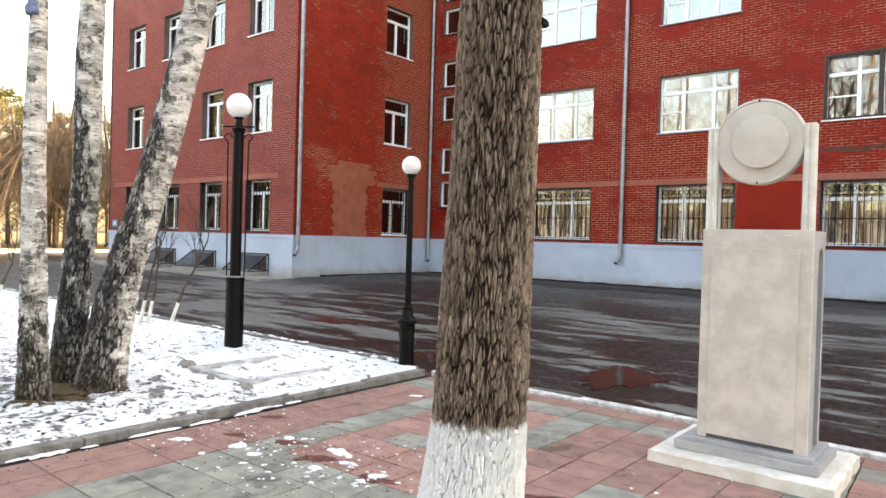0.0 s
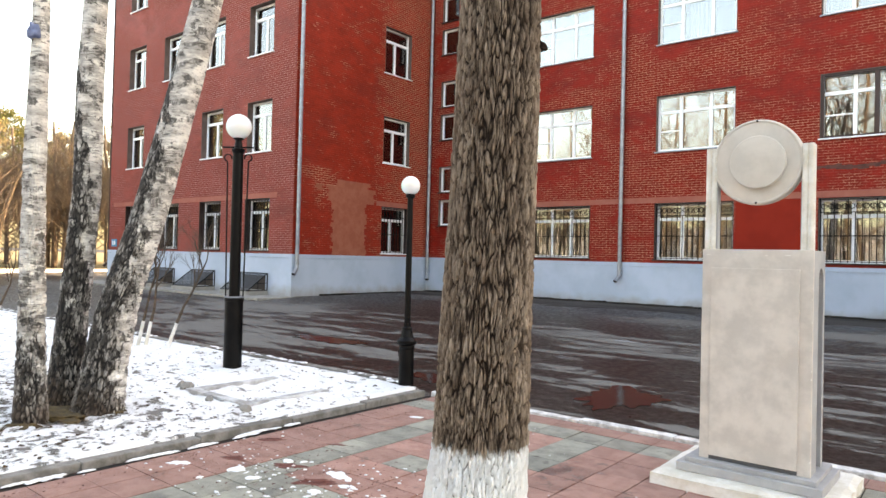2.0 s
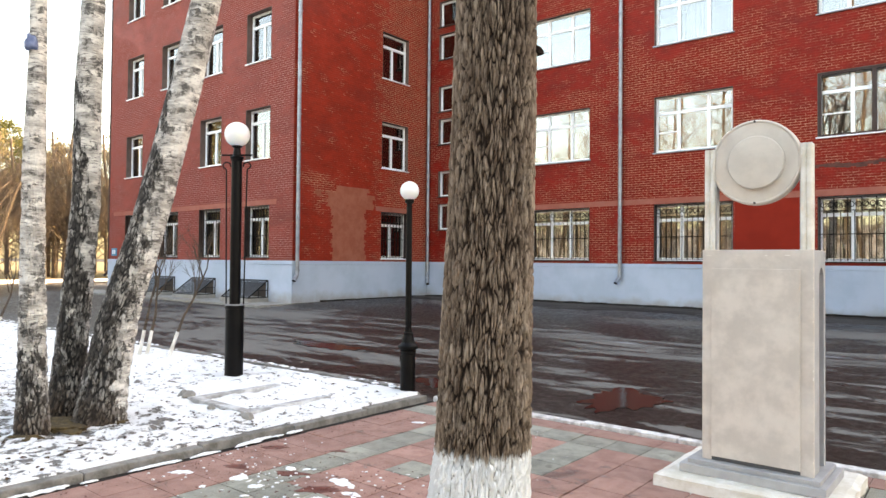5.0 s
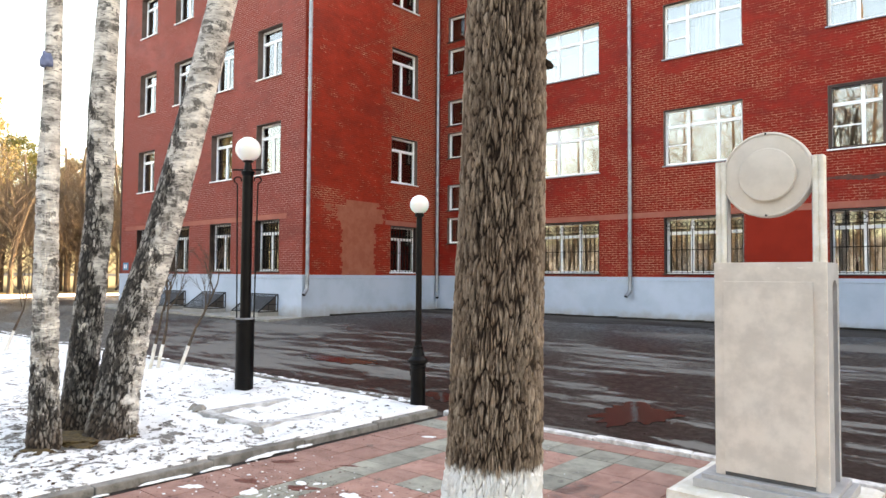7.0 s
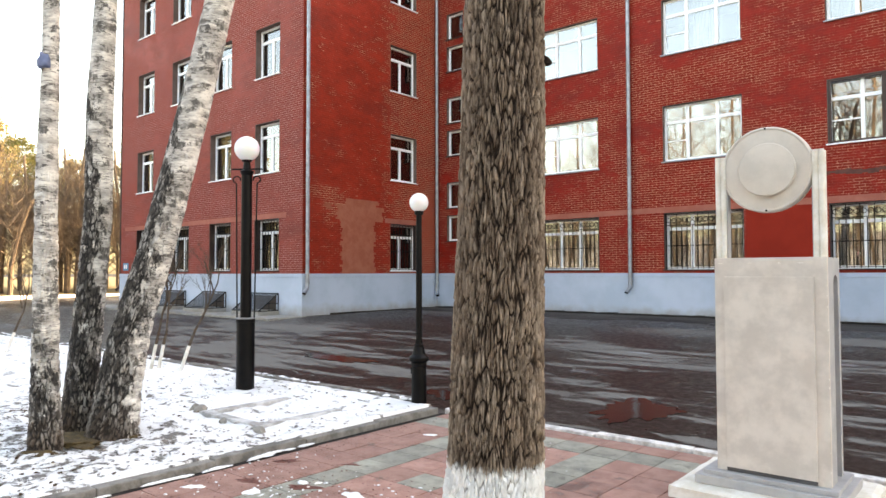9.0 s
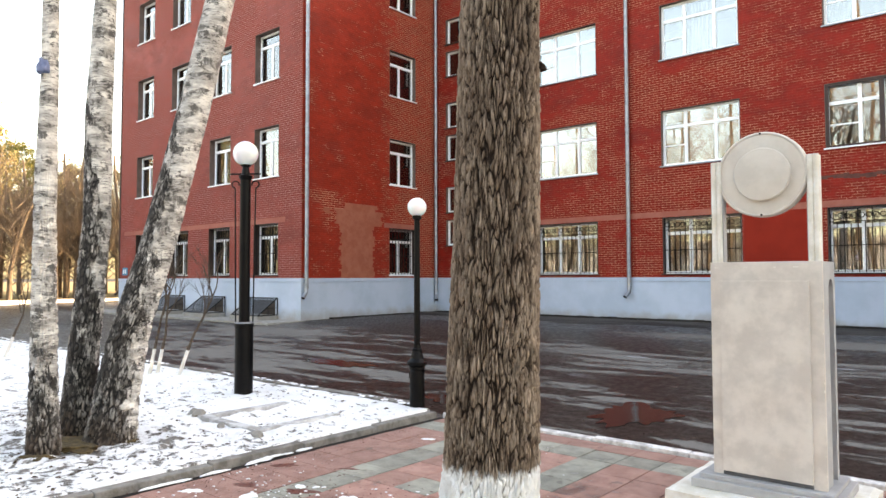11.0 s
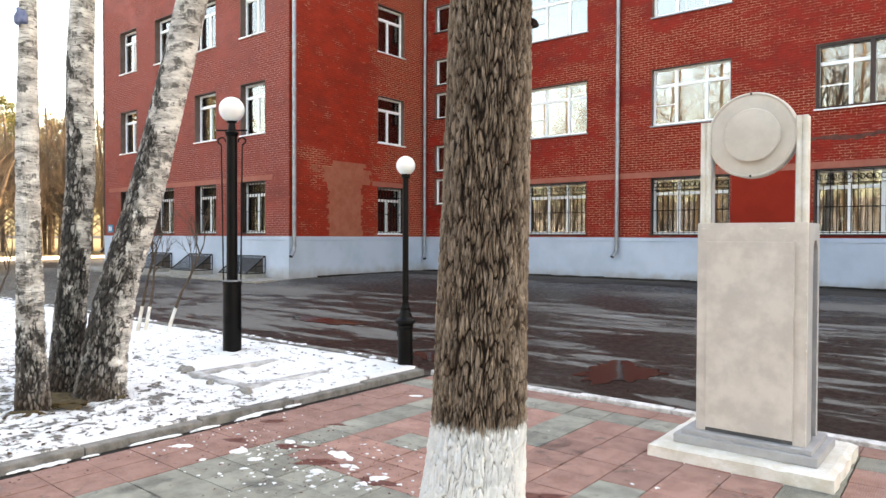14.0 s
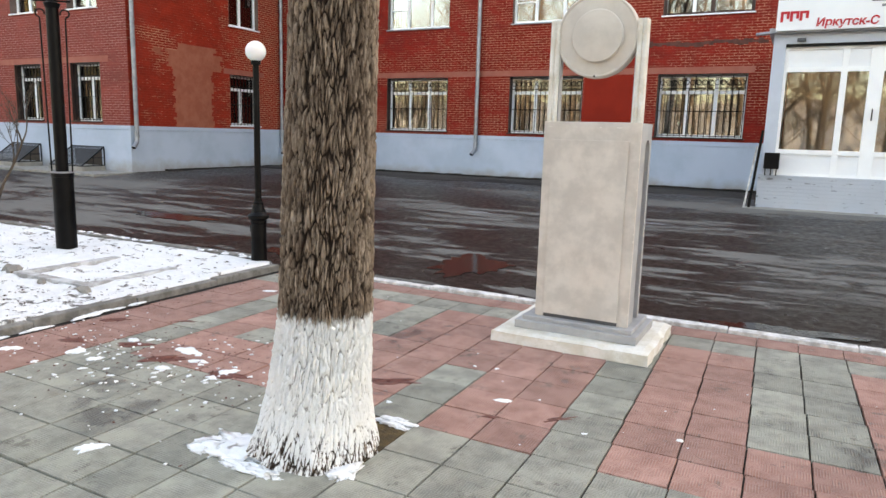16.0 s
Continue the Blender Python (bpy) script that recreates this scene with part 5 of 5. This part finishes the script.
sapling((-9.85, 5.25, 0.05), (0.36, 0.2, 0), 1.9, 8, 1)
sapling((-15.1, 4.3, 0.05), (0.25, 0.3, 0), 1.5, 12, 1)


# the wood beyond the yard, and trees across the street behind the path
def wood_tree(kind, seed, height):
    rng = random.Random(seed)
    label = {"larch": "tall golden larch catching low sun", "pine": "tall pine with a high green crown", "bare": "bare grey-brown deciduous tree"}[kind]
    top = thing(kind + "_tree", label, "tree", group="wood beyond the yard")
    verts, faces, tips = [], [], []
    lean = Vector((rng.uniform(-0.04, 0.04), rng.uniform(-0.04, 0.04), 1))
    branch_mesh(rng, (0, 0, -0.1), lean, height, 0.16 if kind != "pine" else 0.2, 0, verts, faces, tips, 0.3, 0, 8)
    ob = new("trunk", raw("trunk", verts, faces, M_FARTRUNK if kind != "bare" else M_PALETWIG))
    ob.parent = top
    verts, faces, tips = [], [], []
    low = {"larch": 0.25, "pine": 0.5, "bare": 0.12}[kind]
    for k in range(34 if kind != "bare" else 26):
        f = low + (0.97 - low) * k / 33
        t = k * 2.4
        reach = height * (0.22 if kind != "bare" else 0.32) * (1.05 - f) + 0.5
        branch_mesh(rng, lean * (height * f), (math.cos(t), math.sin(t), 0.25 if kind != "bare" else 0.8), reach, 0.035, 2 if kind == "bare" else 1, verts, faces, tips, 0.45, 0.02, 4)
    ob = new("bare_crown", raw("bare_crown", verts, faces, M_PALETWIG))
    ob.parent = top
    if kind != "bare":
        lv, lf = [], []
        for x, y, z in tips:
            for _ in range(13):
                c = Vector((x, y, z)) + Vector((rng.gauss(0, 0.28), rng.gauss(0, 0.28), rng.gauss(0, 0.2)))
                u = Vector((rng.uniform(-1, 1), rng.uniform(-1, 1), rng.uniform(-1, 1))).normalized() * rng.uniform(0.06, 0.17)
                v = u.orthogonal() * rng.uniform(0.3, 0.7)
                n = len(lv)
                lv += [tuple(c - u), tuple(c + v), tuple(c + u), tuple(c - v)]
                lf.append((n, n + 1, n + 2, n + 3))
        ob = new("crown", raw("crown", lv, lf, M_GOLD if kind == "larch" else M_GREEN))
        ob.parent = top
    return top


protos = [wood_tree("larch", 1, 13.5), wood_tree("larch", 2, 12.0), wood_tree("pine", 3, 15.0), wood_tree("bare", 4, 9.5), wood_tree("bare", 5, 8.0), wood_tree("bare", 6, 16.5)]
rng = random.Random(77)
spots = []
for row in range(6):
    for k in range(13):
        spots.append((-46 - row * 5.5 + rng.uniform(-2, 2), -8 + k * 4.2 + rng.uniform(-1.6, 1.6), 0.3))
hedge = len(spots)
for k in range(70):
    spots.append((-45.0 - rng.uniform(0, 9), -10 + k * 0.8 + rng.uniform(-0.6, 0.6), 0.3))
hedge_end = len(spots)
for row in range(3):
    for k in range(22):
        spots.append((-42 + k * 3.7 + rng.uniform(-1.4, 1.4), -22 - 5 * row + rng.uniform(-2, 2), -0.1))
first = [True] * len(protos)
for n, spot in enumerate(spots):
    which = rng.choice((0, 1, 2, 3, 3, 3, 3, 4, 4, 4)) if spot[0] < -43 else rng.choice((5, 5, 3, 5, 4, 3))
    if hedge <= n < hedge_end:
        which = rng.choice((3, 4))
    m = pose(*spot, 0, 0, rng.uniform(0, 360))
    if first[which]:
        protos[which].matrix_world = m
        first[which] = False
    else:
        made = copy_thing(protos[which], m)
        k = rng.uniform(0.85, 1.2) * (1.0 if spot[0] < -43 else 1.2)
        k *= 1.1 if which == 5 else 1.0
        made.scale = (k, k, k * rng.uniform(0.9, 1.1))


# unseen wall added far behind the path, for the low windows to reflect
bm = bmesh.new()
box(bm, -90, 70, -66, -60, -0.3, 7.0)
single("wall_backdrop", bm, M_BACKDROP, "long plain grey backdrop wall added out of view", "wall", kind="structure")


# ---- small things in the bed and on the paving ----
for n, (x, y, a, b) in enumerate(((-6.12, 2.12, 0.36, 0.24), (-5.88, 1.72, 0.2, 0.15), (-5.93, 2.5, 0.3, 0.16))):
    bm = bmesh.new()
    blob(bm, (0, 0, 0), 1.0, n * 3.1 + 2, 1.0, 4)
    for v in bm.verts:
        v.co = Vector((x + v.co.x * a, y + v.co.y * b, snow_height(x, y) - 0.012 + v.co.z * 0.035 + 0.012 * noise.noise(v.co * 6)))
    single("soil_patch", bm, M_SOIL, "bare leafy soil at the foot of the birches", "soil", "bare soil", "structure", True)
rng = random.Random(3)
lv, lf = [], []
for k in range(900):
    x, y = rng.uniform(-9.0, -4.65), min(5.3, 0.4 + abs(rng.gauss(0, 1.7)) + (rng.uniform(0, 4) if k % 4 == 0 else 0))
    a, r = rng.uniform(0, math.tau), rng.uniform(0.008, 0.03)
    z = snow_height(x, y) + 0.006
    n = len(lv)
    for t, s in ((0, 1.0), (1.2, 0.55), (2.3, 0.8), (3.2, 1.0), (4.4, 0.5), (5.3, 0.7)):
        lv.append((x + r * s * math.cos(a + t), y + r * s * math.sin(a + t), z + rng.uniform(-0.004, 0.012)))
    lf.append(tuple(range(n, n + 6)))
tagged(new("leaf_litter", raw("leaf_litter", lv, lf, M_DEADLEAF)), "dead brown leaves scattered on the snow", "leaves", kind="stuff")
bm = bmesh.new()
for x0, x1, y0, y1 in ((-6.35, -5.17, 3.56, 3.68), (-5.29, -5.17, 3.68, 4.72), (-6.35, -6.23, 3.68, 4.8)):
    box(bm, x0, x1, y0, y1, -0.02, 0.082, 0.012)
for v in bm.verts:
    v.co.z += 0.012 * noise.noise(v.co * 4)
single("flower_bed_edging", bm, M_SNOWYSTONE, "sunken concrete edging half buried in snow", "edging")

for n, (x, y, size) in enumerate(((-6.6, 3.66, 0.075), (-6.42, 3.62, 0.09), (-5.03, 3.47, 0.07), (-5.75, 3.5, 0.05))):
    bm = bmesh.new()
    blob(bm, (x, y, 0.05), size, n * 3.3 + 1, 0.9)
    single("stone", bm, M_CONCRETE, "rough grey stone lying in the snow", "stone", "stones in the bed")

lumps = ((-3.58, 2.4, 0.077), (-3.32, 2.36, 0.055), (-3.48, 2.8, 0.054), (-2.9, 2.83, 0.078), (-2.67, 2.7, 0.052), (-2.77, 2.47, 0.056), (-2.33, 2.64, 0.079), (-2.34, 2.52, 0.045), (-2.81, 2.14, 0.025),
         (-3.26, 2.01, 0.02), (-2.1, 1.45, 0.068), (-0.89, 2.51, 0.045), (-1.1, 2.78, 0.022), (-0.77, 3.71, 0.021), (-0.93, 3.68, 0.017), (-0.49, 3.18, 0.044), (0.09, 2.96, 0.02), (0.58, 3.16, 0.023),
         (-0.3, 3.31, 0.011), (-4.03, 2.19, 0.065), (-3.74, 4.66, 0.043), (-2.36, 2.75, 0.025), (-3.62, 2.1, 0.033), (-2.66, 3.3, 0.016))


def slush(bm, at, a, b, turn, seed, thick=0.3):
    """A thin ragged scrap of half-melted snow lying flat."""
    rings = []
    for n, f in enumerate((0.0, 0.35, 0.7, 0.92, 1.0)):
        row = []
        for k in range(26):
            t = k * math.tau / 26
            c, s = math.cos(t), math.sin(t)
            r = 1 + 0.75 * noise.noise(Vector((c * 1.2 + seed * 3.7, s * 1.2, 0))) + 0.5 * noise.noise(Vector((c * 3.1, s * 3.1 + seed * 2.3, 4)))
            r = max(r, 0.5)
            u, v = a * c * r * f, b * s * r * f
            h = min(a, b) * thick * (1 - f ** 3) * (1 + 0.8 * noise.noise(Vector((u * 45, v * 45, seed)))) if f < 1 else -0.006
            row.append(bm.verts.new((at[0] + u * math.cos(turn) - v * math.sin(turn), at[1] + u * math.sin(turn) + v * math.cos(turn), at[2] + h)))
        rings.append(row)
    for p, q in zip(rings, rings[1:]):
        for k in range(26):
            bm.faces.new((p[k], q[k], q[(k + 1) % 26], p[(k + 1) % 26]))
    bmesh.ops.remove_doubles(bm, verts=rings[0], dist=1e-6)


rng = random.Random(8)
for n, (x, y, size) in enumerate(lumps):
    bm = bmesh.new()
    long_ = rng.uniform(1.0, 1.9) if size > 0.03 else 1.1
    slush(bm, (x, y, 0.001), size * 0.85 * long_, size * 0.65, rng.uniform(-0.4, 1.2), n * 1.7, 0.28)
    single("snow_lump", bm, M_SNOWLUMP, "thin scrap of melting snow on the paving", "snow lump", "snow lumps on the paving", smooth=True)
rng = random.Random(31)
bm = bmesh.new()
for k in range(150):
    x, y = rng.uniform(-4.3, -1.6), rng.gauss(2.5, 0.45)
    blob(bm, (x, y, 0.003), rng.uniform(0.005, 0.016), k, 0.5, 1)
for k in range(60):
    if k < 15:
        slush(bm, (-4.385 + rng.gauss(0, 0.02), rng.uniform(0.9, 3.7), 0.001), rng.uniform(0.04, 0.16), rng.uniform(0.012, 0.03), math.pi / 2 + rng.gauss(0, 0.06), k + 0.3, 0.4)
for k in range(60):
    blob(bm, (rng.uniform(-4.2, 2.5), rng.uniform(1.5, 5.5), 0.003), rng.uniform(0.003, 0.008), k, 0.5, 1)
for k in range(30):
    slush(bm, (rng.gauss(-3.0, 0.5), rng.gauss(2.5, 0.22), 0.001), rng.uniform(0.01, 0.03), rng.uniform(0.008, 0.018), rng.uniform(0, 3), k + 0.7, 0.35)
single("snow_crumbs", bm, M_SNOWLUMP, "crumbs of snow scattered on the paving", "snow", kind="stuff", smooth=True)
bm = bmesh.new()
for x in [k * 0.11 for k in range(-270, -44)]:
    if noise.noise(Vector((x * 0.7, 3, 0))) > -0.25:
        blob(bm, (x, 5.75 + rng.gauss(0, 0.035), 0.08), rng.uniform(0.03, 0.07), x, 0.25, 2)
single("kerb_snow", bm, M_SNOWLUMP, "crust of snow lying on the kerb", "snow", kind="stuff", smooth=True)

# sodden red leaves trodden into the paving
for n, (x, y, a, b) in enumerate(((-3.38, 2.72, 0.13, 0.06), (-2.92, 2.62, 0.16, 0.07), (-2.3, 2.6, 0.14, 0.06), (-1.27, 3.1, 0.17, 0.055), (-0.10, 3.08, 0.11, 0.022), (-0.46, 2.91, 0.05, 0.02), (-3.85, 2.55, 0.13, 0.06), (-4.1, 3.1, 0.1, 0.05), (-3.55, 3.4, 0.09, 0.03))):
    bm = bmesh.new()
    slush(bm, (x, y, 0.0015), a, b, 0.5 + 0.3 * math.sin(n * 2.0), n + 20.5, 0.03)
    single("wet_leaf_patch", bm, M_REDWET, "dark red stain of sodden leaves on the slabs", "leaf stain", "leaf stains", "structure", True)
lv, lf = [], []
for k in range(620):
    if k % 3:
        x, y = rng.gauss(-3.0, 0.75), rng.gauss(2.65, 0.38)
    else:
        x, y = -4.36 + abs(rng.gauss(0, 0.25)), rng.uniform(0.8, 5.3)
    if x < -4.4 or (x + 1.1) ** 2 + (y - 2.1) ** 2 < 0.25:
        continue
    a, r = rng.uniform(0, math.tau), rng.uniform(0.004, 0.015)
    n = len(lv)
    for t, q in ((0, 1.0), (1.1, 0.45), (2.2, 0.8), (3.2, 1.0), (4.3, 0.4), (5.3, 0.75)):
        lv.append((x + r * q * math.cos(a + t), y + r * q * math.sin(a + t), 0.004 + rng.uniform(0, 0.007)))
    lf.append(tuple(range(n, n + 6)))
tagged(new("fallen_leaves", raw("fallen_leaves", lv, lf, M_REDLEAF)), "small dark red leaves scattered over the slabs", "leaves", kind="stuff")

# the square of soil round the tree, with a tongue of snow
bm = bmesh.new()
box(bm, -1.498, -0.798, 1.873, 2.573, -0.06, -0.008)
single("tree_pit", bm, M_SOIL, "open square of soil and leaves round the tree", "soil", kind="structure")
for n, (x, y, a, b, h) in enumerate(((-1.44, 1.82, 0.22, 0.17, 0.016), (-0.83, 1.92, 0.08, 0.13, 0.02), (-0.90, 2.54, 0.13, 0.06, 0.016), (-1.22, 1.70, 0.18, 0.06, 0.014))):
    bm = bmesh.new()
    blob(bm, (0, 0, 0), 1.0, n * 2.1 + 0.4, 1.0, 4)
    for v in bm.verts:
        w_ = v.co + 0.22 * Vector((noise.noise(v.co * 5), noise.noise(v.co * 5 + Vector((3, 0, 0))), 0))
        v.co = Vector((x + w_.x * a, y + w_.y * b, -0.002 + v.co.z * h + 0.004 * noise.noise(v.co * 9)))
    single("snow_patch", bm, M_SNOWLUMP, "patch of old snow at the foot of the tree", "snow patch", "snow at the tree", smooth=True)


# ---- paving ----
TILE, X_LINE, Y_LINE = 0.35, 0.252, 2.923


def column(i, y):
    """Left edge of a column of slabs at depth y; those by the monument run a little askew and narrower."""
    askew = 0.034 * min(1.0, max(0.0, (i + 4) / 4))
    return X_LINE + TILE * i - {2: 0.025, 3: 0.06, 4: 0.085}.get(i, 0.0 if i < 2 else 0.085) - askew * max(y - 3.1, -0.6)


def tile_is_red(i, j):
    if j >= 7:
        return True
    if j == 6:
        return False
    if i <= -12:
        return True
    if i == -11 or j <= -2:
        return False
    if i in (2, 3):
        return j <= 0
    if i == -1 or (i, j) in ((-9, 1), (-7, 3), (-7, 4), (-7, 5), (-4, -1), (-4, 0), (-4, 1)):
        return False
    return i < 6 or i % 3 != 0


bm = bmesh.new()
box(bm, -4.43, 6.6, -6.4, 5.66, -0.2, -0.018)
paving = single("paving", bm, M_JOINT, "red and grey ribbed concrete slabs in a pattern, wet in places", "pavement", kind="structure")


def tile_mesh(material, name, cut=1.0):
    bm = bmesh.new()
    h = TILE / 2 - 0.005
    box(bm, -h, h - (1 - cut) * 2 * h, -h, h, -0.04, 0.0, 0.0)
    top_ = [e for e in bm.edges if all(v.co.z > -0.01 for v in e.verts)]
    bmesh.ops.bevel(bm, geom=top_, offset=0.003, segments=1, affect="EDGES")
    return mesh_of(name, bm, material)


tile_meshes = {True: tile_mesh(M_TILERED, "red_slab"), False: tile_mesh(M_TILEGREY, "grey_slab")}
rng = random.Random(14)
rest = {True: bmesh.new(), False: bmesh.new()}
for i in range(-13, 18):
    for j in range(-26, 8):
        y = Y_LINE + TILE * (j + 0.5)
        x, wide = (column(i, y) + column(i + 1, y)) / 2, column(i + 1, y) - column(i, y)
        if i in (-5, -4) and j in (-3, -2):
            continue
        red = tile_is_red(i, j)
        x0, x1, y0, y1 = x - wide / 2, x + wide / 2, y - TILE / 2, min(y + TILE / 2, 5.655)
        if x0 < -4.43 or y1 - y0 < TILE - 0.01:
            x0 = max(x0, -4.425)
            if x1 - x0 > 0.03 and y1 - y0 > 0.03:
                box(rest[red], x0 + 0.003, x1 - 0.003, y0 + 0.003, y1 - 0.003, -0.04, 0.0)
            continue
        if -11 <= i <= 4 and -6 <= j <= 7:
            ob = new("slab", tile_meshes[red])
            ob.parent = paving
            ob.matrix_local = pose(x + rng.uniform(-0.002, 0.002), y + rng.uniform(-0.002, 0.002), rng.uniform(-0.003, 0.002)) @ Matrix(((wide / TILE, (column(i, y + 0.1) - column(i, y)) / 0.1, 0, 0), (0, 1, 0, 0), (0, 0, 1, 0), (0, 0, 0, 1))) @ pose(0, 0, 0, rng.uniform(-0.45, 0.45), rng.uniform(-0.45, 0.45), rng.choice((0, 90, 180, 270)))
        else:
            box(rest[red], x0 + 0.003, x1 - 0.003, y0 + 0.003, y1 - 0.003, -0.04, rng.uniform(-0.003, 0.002))
for red, bm in rest.items():
    ob = part("slabs", bm, M_TILERED if red else M_TILEGREY, paving)
    tagged(ob, kind="stuff")
